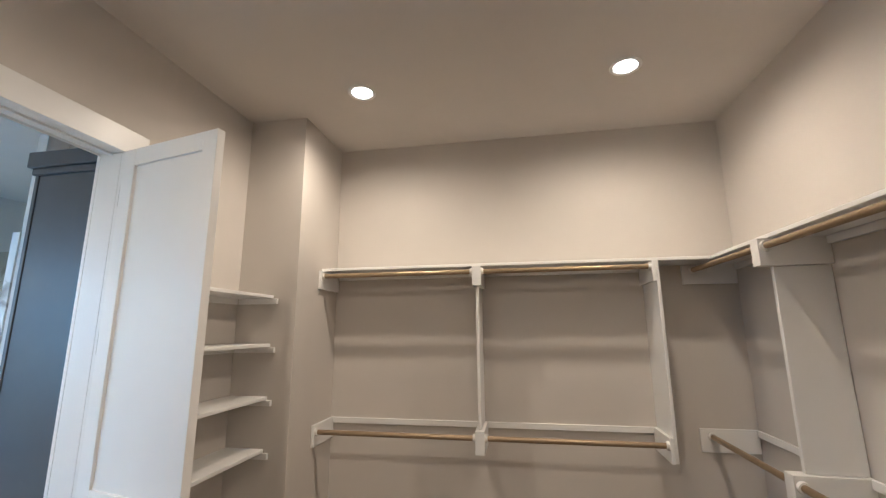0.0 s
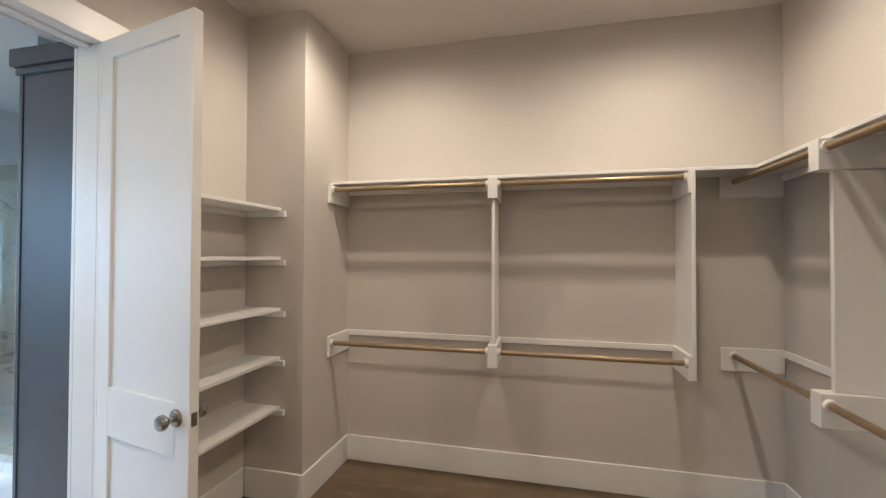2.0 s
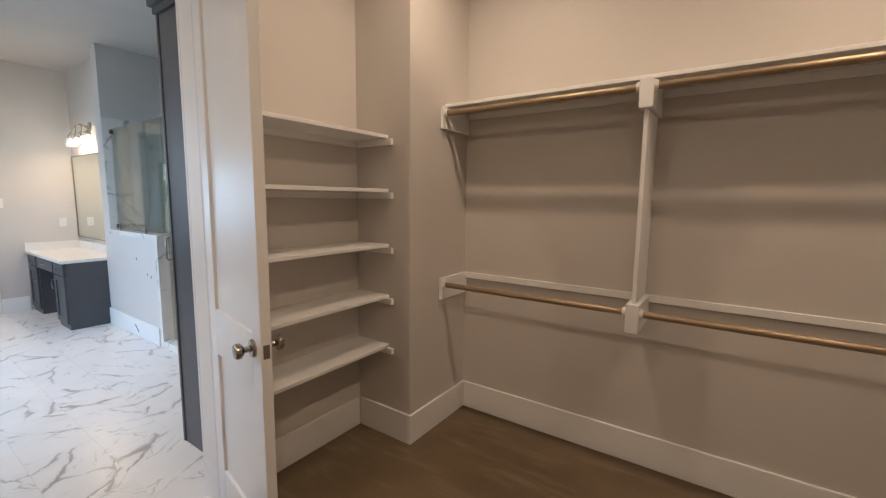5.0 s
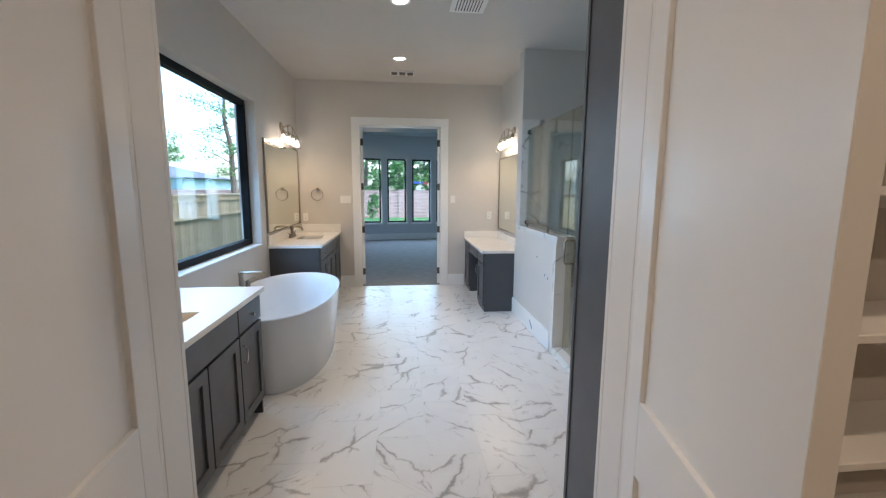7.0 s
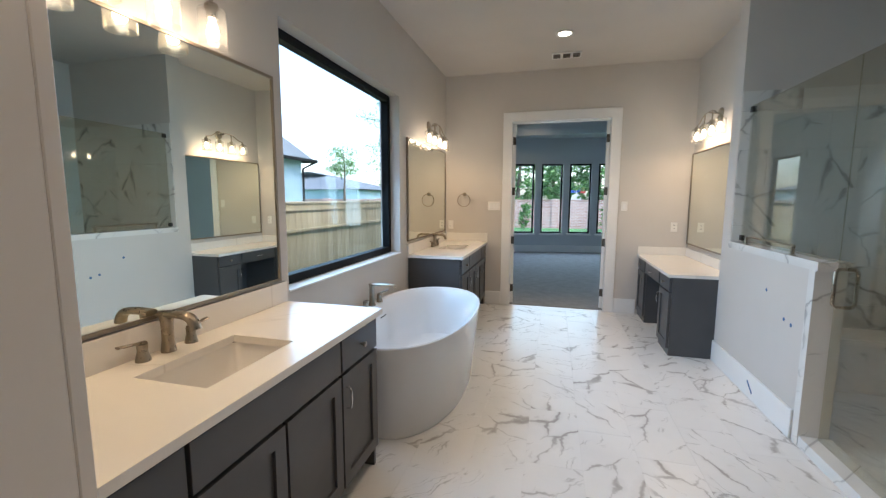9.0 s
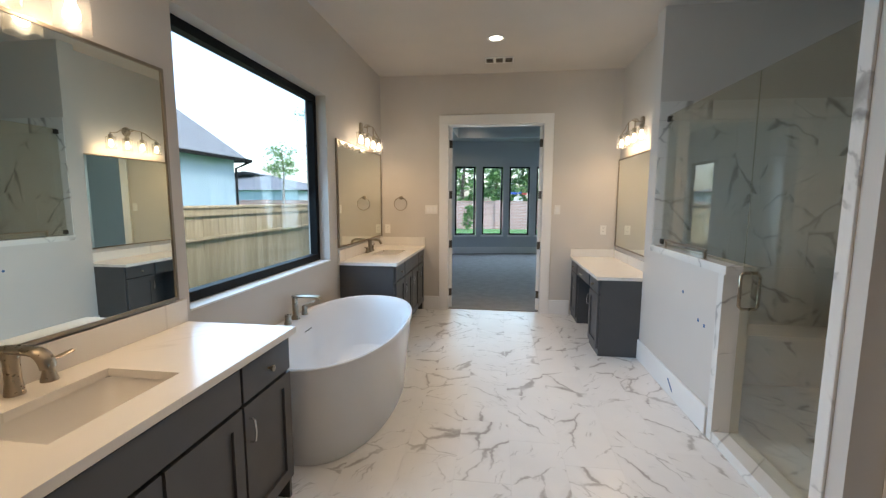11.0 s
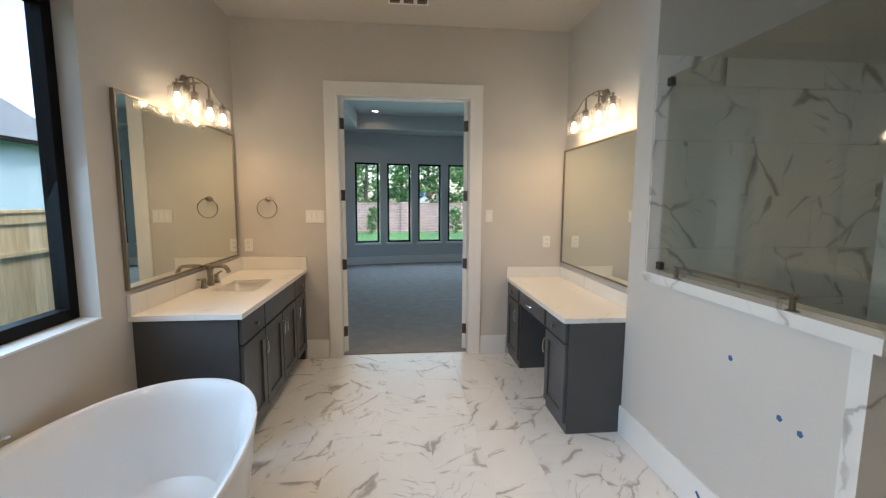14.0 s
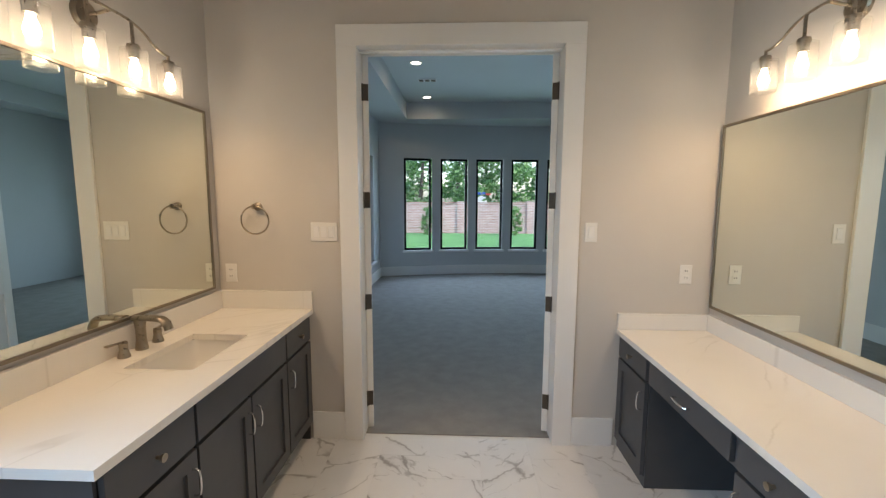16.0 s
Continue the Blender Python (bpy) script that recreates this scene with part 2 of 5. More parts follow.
def wooden(nt, b):
    info = nt.nodes.new("ShaderNodeObjectInfo")
    each = ramp(nt, info.outputs["Random"], [(0.0, (0.45, 0.385, 0.25)), (0.5, (0.54, 0.465, 0.31)), (1.0, (0.61, 0.54, 0.38))])
    grain = noise_at(nt, 5, 4, stretch=(7, 7, 0.6))
    tone = ramp(nt, grain.outputs[0], [(0.3, (0.72, 0.70, 0.66)), (0.7, (1.08, 1.06, 1.02))])
    mix = nt.nodes.new("ShaderNodeMixRGB")
    mix.blend_type, mix.inputs[0].default_value = "MULTIPLY", 1.0
    nt.links.new(each.outputs[0], mix.inputs[1])
    nt.links.new(tone.outputs[0], mix.inputs[2])
    nt.links.new(mix.outputs[0], b.inputs["Base Color"])
    bump(nt, b, noise_at(nt, 30, 3, stretch=(6, 6, 0.5)).outputs[0], 0.3, 0.004)


WOOD = material("fence_wood", (0.52, 0.42, 0.28), 0.7, 0, wooden)


def bricked(nt, b):
    co = nt.nodes.new("ShaderNodeTexCoord")
    axes = nt.nodes.new("ShaderNodeSeparateXYZ")
    mp = nt.nodes.new("ShaderNodeCombineXYZ")
    nt.links.new(co.outputs["Object"], axes.inputs[0])
    nt.links.new(axes.outputs[1], mp.inputs[0])
    nt.links.new(axes.outputs[2], mp.inputs[1])
    t = nt.nodes.new("ShaderNodeTexBrick")
    for key, value in (("Color1", (0.54, 0.31, 0.29, 1)), ("Color2", (0.36, 0.17, 0.15, 1)), ("Mortar", (0.60, 0.54, 0.52, 1)), ("Scale", 1.0), ("Mortar Size", 0.016), ("Brick Width", 0.30), ("Row Height", 0.10)):
        t.inputs[key].default_value = value
    nt.links.new(mp.outputs[0], t.inputs["Vector"])
    nt.links.new(t.outputs[0], b.inputs["Base Color"])
    bump(nt, b, t.outputs["Fac"], 0.4, 0.01)


BRICK = material("pink_brick", (0.42, 0.22, 0.18), 0.85, 0, bricked)
GRASS = material("lawn", (0.10, 0.20, 0.04), 0.9, 0, mottled((0.05, 0.17, 0.05), (0.10, 0.28, 0.09), 3, 90, 0.8, 0.03))


def leafy(nt, b):
    info = nt.nodes.new("ShaderNodeNewGeometry")
    c = ramp(nt, info.outputs["Random Per Island"], [(0.0, (0.05, 0.15, 0.045)), (0.6, (0.13, 0.29, 0.09)), (1.0, (0.24, 0.40, 0.15))])
    nt.links.new(c.outputs[0], b.inputs["Base Color"])
    b.inputs["Transmission Weight"].default_value = 0.0
    out = nt.nodes["Material Output"]
    thin = nt.nodes.new("ShaderNodeBsdfTranslucent")
    nt.links.new(c.outputs[0], thin.inputs[0])
    mix = nt.nodes.new("ShaderNodeMixShader")
    mix.inputs[0].default_value = 0.4
    nt.links.new(b.outputs[0], mix.inputs[1])
    nt.links.new(thin.outputs[0], mix.inputs[2])
    nt.links.new(mix.outputs[0], out.inputs[0])


LEAF = material("leaves", (0.1, 0.2, 0.04), 0.6, 0, leafy)
BARK = material("bark", (0.14, 0.11, 0.09), 0.9)
# White stucco, darkened, with the sky light's blue put into its colour.
SKYLITSIDING = material("stucco", (0.25, 0.36, 0.43), 0.9, 0, mottled((0.24, 0.35, 0.42), (0.27, 0.38, 0.45), 2, 60, 0.2, 0.003))
SHINGLE = material("roof_shingle", (0.13, 0.16, 0.185), 0.9, 0, mottled((0.10, 0.125, 0.145), (0.165, 0.195, 0.22), 6, 50, 0.5, 0.01))

# ---- mesh helpers ----


def box(bm, x0, x1, y0, y1, z0, z1, bevel=0.0, seg=1):
    ge = bmesh.ops.create_cube(bm, size=1.0)
    for v in ge["verts"]:
        v.co = Vector(((x0 + x1) / 2 + v.co.x * (x1 - x0), (y0 + y1) / 2 + v.co.y * (y1 - y0), (z0 + z1) / 2 + v.co.z * (z1 - z0)))
    if bevel:
        edges = list({e for v in ge["verts"] for e in v.link_edges})
        bmesh.ops.bevel(bm, geom=edges, offset=bevel, segments=seg, profile=0.5, affect="EDGES", clamp_overlap=True)
    return bm


def cyl(bm, a, b, r, r2=None, seg=20, caps=True):
    a, b = Vector(a), Vector(b)
    d = b - a
    m = Matrix.Translation((a + b) / 2) @ d.to_track_quat("Z", "Y").to_matrix().to_4x4()
    bmesh.ops.create_cone(bm, cap_ends=caps, segments=seg, radius1=r, radius2=r if r2 is None else r2, depth=d.length, matrix=m)
    return bm


def turned(bm, profile, centre=(0, 0, 0), axis="z", seg=28):
    """A lathe: rows of (radius, height) turned about an axis through the centre."""
    rings = []
    for r, h in profile:
        ring = []
        for i in range(seg):
            a = 2 * math.pi * i / seg
            p = (r * math.cos(a), r * math.sin(a), h)
            p = {"z": p, "x": (p[2], p[0], p[1]), "y": (p[0], p[2], -p[1])}[axis]
            ring.append(bm.verts.new(Vector(p) + Vector(centre)))
        rings.append(ring)
    for lo, hi in zip(rings, rings[1:]):
        for i in range(seg):
            bm.faces.new((lo[i], lo[(i + 1) % seg], hi[(i + 1) % seg], hi[i]))
    for ring, flip in ((rings[0], True), (rings[-1], False)):
        if (ring[0].co - ring[seg // 2].co).length > 1e-4:
            bm.faces.new(ring[::-1] if flip else ring)
    bmesh.ops.recalc_face_normals(bm, faces=bm.faces[:])
    return bm


def tube(bm, points, r, seg=10, flat=None):
    """A round (or flattened) bar swept along points."""
    pts = [Vector(p) for p in points]
    rings = []
    up = None
    for i, p in enumerate(pts):
        d = (pts[min(i + 1, len(pts) - 1)] - pts[max(i - 1, 0)]).normalized()
        if up is None:
            up = Vector((0, 0, 1)) if abs(d.z) < 0.9 else Vector((1, 0, 0))
        side = d.cross(up).normalized()
        up = side.cross(d).normalized()
        a, b2 = (r, r) if flat is None else flat
        rings.append([bm.verts.new(p + side * a * math.cos(2 * math.pi * k / seg) + up * b2 * math.sin(2 * math.pi * k / seg)) for k in range(seg)])
    for lo, hi in zip(rings, rings[1:]):
        for k in range(seg):
            bm.faces.new((lo[k], lo[(k + 1) % seg], hi[(k + 1) % seg], hi[k]))
    bm.faces.new(rings[0][::-1])
    bm.faces.new(rings[-1])
    bmesh.ops.recalc_face_normals(bm, faces=bm.faces[:])
    return bm


def arc(a, m, b, n=10):
    """Points along a bent bar from a by m to b."""
    a, m, b = Vector(a), Vector(m), Vector(b)
    return [(1 - t) ** 2 * a + 2 * t * (1 - t) * m + t * t * b for t in (i / n for i in range(n + 1))]


def base(o):
    p = Vector((0, 0, 0))
    while o:
        p += o.location
        o = o.parent
    return p


def mesh_from(name, bm, mat, smooth=False):
    me = bpy.data.meshes.new(name)
    bm.to_mesh(me)
    bm.free()
    if mat:
        me.materials.append(mat)
    if smooth:
        me.polygons.foreach_set("use_smooth", [True] * len(me.polygons))
        me.set_sharp_from_angle(angle=radians(35))
    return me


def part(name, bm, mat, parent, label="", smooth=False, local=False):
    """One mesh object under a thing or a part; the bmesh is in world metres unless local."""
    if not local:
        bmesh.ops.translate(bm, verts=bm.verts[:], vec=-base(parent))
    ob = new(name, mesh_from(name, bm, mat, smooth))
    ob.parent = parent
    return tagged(ob, label)


def thing(name, place, label, category, group="", kind="", turn=0.0):
    ob = new(name)
    ob.empty_display_size = 0.1
    ob.location = place
    ob.rotation_euler = (0, 0, radians(turn))
    return tagged(ob, label, category, group, kind)


def solid(name, bm, mat, label, category, group="", kind="", smooth=False, place=None):
    """A thing that is one mesh, with its origin at its place."""
    if place is not None:
        bmesh.ops.translate(bm, verts=bm.verts[:], vec=-Vector(place))
    ob = new(name, mesh_from(name, bm, mat, smooth))
    if place is not None:
        ob.location = place
    return tagged(ob, label, category, group, kind)


def B(*boxes, bevel=0.0):
    bm = bmesh.new()
    for b in boxes:
        box(bm, *b, bevel=bevel)
    return bm


def wall_x(y0, y1, x0, x1, z1, holes=()):
    """Boxes of a wall that runs along x, with openings (xa, xb, za, zb)."""
    out, x = [], x0
    for xa, xb, za, zb in sorted(holes):
        out.append((x, xa, y0, y1, 0, z1))
        if za > 0:
            out.append((xa, xb, y0, y1, 0, za))
        if zb < z1:
            out.append((xa, xb, y0, y1, zb, z1))
        x = xb
    out.append((x, x1, y0, y1, 0, z1))
    return out


def wall_y(x0, x1, y0, y1, z1, holes=()):
    return [(x0, x1, a, b, c, d) for a, b, _, _, c, d in wall_x(0, 0, y0, y1, z1, holes)]


def structure(name, boxes, mat, label, category):
    return solid(name, B(*boxes), mat, label, category, kind="structure")


# ---- plan ----
H = 3.06
XW, XE = -7.08, -1.815          # bathroom's end walls
YS, YN = -0.385, 2.65          # window wall, nook wall
YP = 2.50                      # shower front
CW, CE, CN, CS = -1.695, 1.57, 3.245, -1.3   # closet
DY0, DY1, DH = 0.497, 1.741, 2.455         # bedroom doorway
CY0, CY1 = 0.497, 1.745                     # closet doorway
WX0, WX1, WZ0, WZ1 = -5.302, -3.505, 0.912, 2.405
SX0, SX1 = -5.43, -3.37        # shower
SN = 3.98
XA = -3.283                     # recess of the side door

wall_west = structure("wall_west", wall_y(-7.21, XW, -0.585, 4.11, H, [(DY0, DY1, 0, DH)]), PAINT, "painted greige bathroom end wall with a doorway", "wall")
wall_south = structure("wall_south", wall_x(-0.585, YS, XW, XE, H, [(WX0, WX1, WZ0, WZ1)]), PAINT, "painted greige bathroom wall with a picture window", "wall")
wall_nook = structure("wall_nook", [(XW, -5.60, YN, 2.78, 0, H)], PAINT, "painted greige wall behind the make-up vanity", "wall")
wall_shower_west = structure("wall_shower_west", [(-5.60, SX0, YP, SN, 0, H)], PAINT, "painted greige full-height wall end beside the shower", "wall")
wall_shower_north = structure("wall_shower_north", [(-5.60, -1.83, SN, SN + 0.13, 0, H)], PAINT, "painted greige wall behind the shower", "wall")
wall_shower_east = structure("wall_shower_east", [(SX1, XA, YP, SN, 0, H)], PAINT, "painted greige wall at the shower's end", "wall")
pony_wall = structure("pony_wall", [(SX0, -4.285, YP, 2.63, 0, 1.045)], PAINT, "low painted shower wall with bits of tape", "wall")
wall_toilet = structure("wall_toilet", wall_x(YN, YN + 0.12, XA, XE, H, [(-3.181, -2.49, 0, DH)]), PAINT, "painted greige wall with a side doorway", "wall")
wall_closet_west = structure("wall_closet_west", wall_y(XE, CW, CS - 0.13, SN + 0.13, H, [(CY0, CY1, 0, DH)]), PAINT, "painted greige wall with the closet doorway", "wall")
wall_closet_north = structure("wall_closet_north", [(CW, CE + 0.13, CN, CN + 0.13, 0, H)], PAINT, "painted greige closet wall", "wall")
wall_closet_east = structure("wall_closet_east", [(CE, CE + 0.13, CS, CN, 0, H)], PAINT, "painted greige closet wall", "wall")
wall_closet_south = structure("wall_closet_south", [(CW, CE + 0.13, CS - 0.13, CS, 0, H)], PAINT, "painted greige closet wall", "wall")
wall_chase = structure("wall_chase", [(CW, -1.278, 2.647, CN, 0, H)], PAINT, "boxed-out corner of the closet wall", "wall")
ceiling = structure("ceiling_bath", [(-7.21, -1.755, -0.585, SN + 0.13, H, H + 0.12)], CEIL, "flat painted bathroom ceiling", "ceiling")
ceiling_closet = structure("ceiling_closet", [(-1.755, CE + 0.13, CS - 0.13, SN + 0.13, H, H + 0.12)], CEIL, "flat painted closet ceiling", "ceiling")
floor = structure("floor_bath", [(-7.145, XE + 0.075, -0.585, SN + 0.13, -0.1, -0.002)], GROUT, "grouted bed of the bathroom's marble floor", "floor")
floor_closet = structure("floor_closet", [(XE + 0.075, CE + 0.13, CS - 0.13, CN + 0.13, -0.1, 0.0)], SUBFLOOR, "brown sealed closet floor with scuffs", "floor")

# ---- doors, casings, baseboards ----


def door_trim(name, axis, face, out, a, b, h, deep, w=0.10, t=0.02, label="white painted flat door casing"):
    """Casing boards round an opening from a to b on a wall's face, and the jamb boards that line it to a depth."""
    trim = thing(name, ((face, (a + b) / 2, 0) if axis == "y" else ((a + b) / 2, face, 0)), label, "door casing", kind="structure")

    def put(part_name, u0, u1, v0, v1, z0, z1):
        u0, u1 = min(u0, u1), max(u0, u1)
        bm = bmesh.new()
        box(bm, *((u0, u1, v0, v1) if axis == "y" else (v0, v1, u0, u1)), z0, z1, bevel=0.002)
        part(part_name, bm, TRIM, trim)

    s = face + out * t
    put("casing_side", face, s, a - w, a + 0.018, 0, h - 0.018)
    put("casing_side", face, s, b - 0.018, b + w, 0, h - 0.018)
    put("casing_head", face, s, a - w, b + w, h - 0.018, h + w)
    e = face - out * deep
    put("jamb_side", face, e, a - 0.001, a + 0.018, 0, h - 0.018)
    put("jamb_side", face, e, b - 0.018, b + 0.001, 0, h - 0.018)
    put("jamb_head", face, e, a - 0.001, b + 0.001, h - 0.018, h + 0.001)
    c0, c1 = face - out * deep * 0.40, face - out * deep * 0.62
    put("door_stop", c0, c1, a + 0.018, b - 0.018, h - 0.030, h - 0.018)
    return trim


def door_leaf(name, hinge, turn, width, height, label, side=1, knob=True, hinges=4, lock=0.98, metal=SATIN):
    """A two-panel shaker leaf; it runs along its own x from the hinge, and is turned about it."""
    t = 0.038
    leaf = thing(name, hinge, label, "door", turn=turn)
    w, h, st = width, height, 0.083
    z0 = 0.012
    for part_name, x0, x1, a, b in (("stile", 0, st, z0, h), ("stile", w - st, w, z0, h), ("top_rail", st, w - st, h - st, h), ("lock_rail", st, w - st, lock - 0.20, lock), ("bottom_rail", st, w - st, z0, 0.23)):
        part(part_name, box(bmesh.new(), x0, x1, -t / 2, t / 2, a, b, bevel=0.0015), TRIM, leaf, local=True)
    for a, b in ((lock, h - st), (0.23, lock - 0.20)):
        part("panel", box(bmesh.new(), st - 0.004, w - st + 0.004, -t / 2 + 0.0125, t / 2 - 0.0125, a - 0.004, b + 0.004), TRIM, leaf, local=True)
    if knob:
        for s in (-1, 1):
            bm = turned(bmesh.new(), [(0.033, 0), (0.033, 0.006), (0.028, 0.012), (0.012, 0.014), (0.011, 0.034), (0.020, 0.038), (0.028, 0.047), (0.0285, 0.058), (0.024, 0.066), (0.001, 0.069)], seg=24)
            bmesh.ops.transform(bm, matrix=pose(w - 0.07, s * t / 2, 0.93, 90 if s < 0 else -90), verts=bm.verts[:])
            part("knob", bm, metal, leaf, "brushed nickel round knob with rosette", smooth=True, local=True)
        part("latch_plate", box(bmesh.new(), w - 0.0005, w + 0.0015, -0.011, 0.011, 0.905, 0.955), metal, leaf, local=True)
    for i in range(hinges):
        z = 0.22 + (h - 0.44) * i / (hinges - 1)
        bm = box(bmesh.new(), -0.002, 0.03, side * (t / 2) - 0.0015, side * (t / 2) + 0.0015, z - 0.05, z + 0.05)
        cyl(bm, (-0.006, side * (t / 2 + 0.004), z - 0.052), (-0.006, side * (t / 2 + 0.004), z + 0.052), 0.0075, seg=12)
        box(bm, -0.0035, -0.0005, -t / 2 + 0.002, t / 2 - 0.002, z - 0.05, z + 0.05)
        part("hinge", bm, metal, leaf, "nickel butt hinge", local=True)
    return leaf


door_trim("door_trim_bedroom", "y", XW, 1, DY0, DY1, DH, 0.13)
door_trim("door_trim_bedroom_far_side", "y", -7.2145, -1, DY0, DY1, DH, 0.0005)
door_trim("door_trim_closet", "y", CW, 1, CY0, CY1, DH, 0.12)
door_trim("door_trim_closet_bath_side", "y", XE, -1, CY0, CY1, DH, 0.0005)
door_trim("door_trim_side_room", "x", YN, -1, -3.181, -2.49, DH, 0.12)

door_leaf("closet_door", (-1.671, 1.742, 0), -11.6, 0.602, 2.44, "white two-panel shaker closet door standing open", side=1)
door_leaf("closet_door", (-1.671, 0.500, 0), 6.0, 0.602, 2.44, "white two-panel shaker closet door standing open", side=-1)
door_leaf("bedroom_door", (-7.205, 0.536, 0), 195, 0.60, 2.43, "white two-panel shaker bedroom door folded open", side=1, knob=False, metal=BRONZE)
door_leaf("bedroom_door", (-7.205, 1.702, 0), 165, 0.60, 2.43, "white two-panel shaker bedroom door folded open", side=-1, knob=False, metal=BRONZE)
door_leaf("side_room_door", (-3.158, 2.784, 0), 83, 0.66, 2.43, "white two-panel shaker door standing open to the side room", side=-1, metal=BRONZE)


def baseboard(runs):
    """Runs of (axis, face, out, from, to)."""
    for axis, face, out, a, b in runs:
        f0, f1 = sorted((face, face + out * 0.016))
        bm = bmesh.new()
        dims = (a, b, f0, f1) if axis == "x" else (f0, f1, a, b)
        box(bm, *dims, 0.001, 0.185, bevel=0.003)
        solid("baseboard", bm, TRIM, "tall white painted baseboard", "baseboard", kind="structure")


baseboard([
    ("y", XW, 1, YS + 0.57, DY0 - 0.102), ("y", XW, 1, DY1 + 0.102, 2.10),
    ("x", YS, 1, -5.47, -3.48), ("x", YP, -1, -5.60, -4.30), ("x", YP, -1, -3.365, XA + 0.016), ("y", XA, 1, YP, YN - 0.022),
    ("y", XE, -1, 0.2, CY0 - 0.102),
    ("x", CN, -1, -1.261, CE - 0.017), ("y", CE, -1, CS, CN), ("y", -1.278, 1, 2.631, CN - 0.001),
    ("x", 2.647, -1, CW + 0.017, -1.2782), ("y", CW, 1, CY1 + 0.102, 2.630), ("y", CW, 1, CS, CY0 - 0.102),
    ("x", CS, 1, CW + 0.017, CE - 0.017),
])

# ---- closet shelving ----
SF = 2.935            # front of the rods' shelf
EF = 1.262            # front of the east wall's shelf


def alcove_shelf(z):
    shelf = thing("wall_shelf", (-1.55, 2.2, z), "white painted wooden shelf on wall cleats in the alcove", "shelf", "alcove shelves")
    part("board", box(bmesh.new(), CW + 0.002, -1.435, 1.86, 2.645, z - 0.02, z, bevel=0.002), TRIM, shelf)
    part("cleat", box(bmesh.new(), CW + 0.022, -1.40, 2.625, 2.646, z - 0.056, z - 0.021, bevel=0.0015), TRIM, shelf)
    part("cleat", box(bmesh.new(), CW + 0.002, CW + 0.021, 1.86, 2.624, z - 0.056, z - 0.021, bevel=0.0015), TRIM, shelf)


for z in (1.825, 1.52, 1.20, 0.895, 0.59):
    alcove_shelf(z)


def rod_unit(name, rods, boards, cleats, place, label):
    """Hanging rods with their white carrier boards, cups and wall cleats."""
    unit = thing(name, place, label, "closet rod", "closet rods")
    for b in boards:
        part("carrier_board", box(bmesh.new(), *b, bevel=0.002), TRIM, unit, "white painted carrier board")
    for c in cleats:
        part("wall_cleat", box(bmesh.new(), *c, bevel=0.002), TRIM, unit, "white painted cleat")
    for a, b in rods:
        part("rod", cyl(bmesh.new(), a, b, 0.0165, seg=24), ROD, unit, "bronze coloured round rod", smooth=True)
        d = (Vector(b) - Vector(a)).normalized()
        for p, s in ((a, 1), (b, -1)):
            p = Vector(p)
            part("rod_cup", cyl(bmesh.new(), p - d * s * 0.001, p + d * s * 0.016, 0.027, 0.024, seg=24), PLASTIC, unit, "white plastic cup", smooth=True)


RY = 2.966
YB = CN - 0.002
UPPER, LOWER = (1.888, 2.020, 1.983), (0.832, 0.972, 0.925)
for nm, (z0, z1, zr) in (("upper_rod", UPPER), ("lower_rod", LOWER)):
    rod_unit(nm, [((-1.257, RY, zr), (-0.175, RY, zr)), ((-0.115, RY, zr), (0.955, RY, zr))],
             [(-1.277, -1.257, SF, YB, z0, z1), (-0.175, -0.115, SF, YB, z0, z1), (0.955, 0.975, SF, YB, z0, z1)],
             [(-1.256, -0.176, YB - 0.018, YB, z1 - 0.04, z1 - 0.001), (-0.114, 0.954, YB - 0.018, YB, z1 - 0.04, z1 - 0.001)],
             (-0.145, YB, z0), "bronze hanging rods on white boards along the closet's end wall")
RX = EF + 0.031
XB = CE - 0.002
for nm, (z0, z1, zr) in (("upper_rod", UPPER), ("lower_rod", LOWER)):
    rod_unit(nm, [((RX, YB - 0.018, zr), (RX, 2.43, zr)), ((RX, 2.362, zr), (RX, 1.12, zr))],
             [(1.225, XB - 0.006, YB - 0.018, YB, z0, z1), (EF, XB, 2.362, 2.43, z0, z1), (EF, XB, 1.10, 1.12, z0, z1)],
             [(XB - 0.018, XB, 2.431, YB - 0.019, z1 - 0.04, z1 - 0.001), (XB - 0.018, XB, 1.121, 2.361, z1 - 0.04, z1 - 0.001)],
             (XB, 2.396, z0), "bronze hanging rods on white boards along the closet's side wall")
for b in ((-0.155, -0.135, SF + 0.035, YB, 0.973, 1.887), (0.975, 0.995, SF + 0.004, YB, 0.834, 2.019), (EF + 0.062, XB, 2.384, 2.408, 0.973, 1.887), (EF + 0.062, XB, 1.08, 1.10, 0.834, 2.019)):
    solid("shelf_divider", box(bmesh.new(), *b, bevel=0.002), TRIM, "white painted upright panel between the hanging rods", "panel", "shelf dividers", place=(b[0], b[3], b[4]))
solid("hanging_shelf", box(bmesh.new(), -1.277, XB, SF + 0.045, YB, 2.021, 2.041, bevel=0.002), TRIM, "long white painted shelf above the hanging rods", "shelf", place=(0, YB, 2.021))
solid("hanging_shelf", box(bmesh.new(), EF + 0.045, XB, 1.08, SF + 0.044, 2.021, 2.041, bevel=0.002), TRIM, "long white painted shelf above the hanging rods", "shelf", place=(XB, 2.0, 2.021))

# ---- recessed lights, vents, plates ----


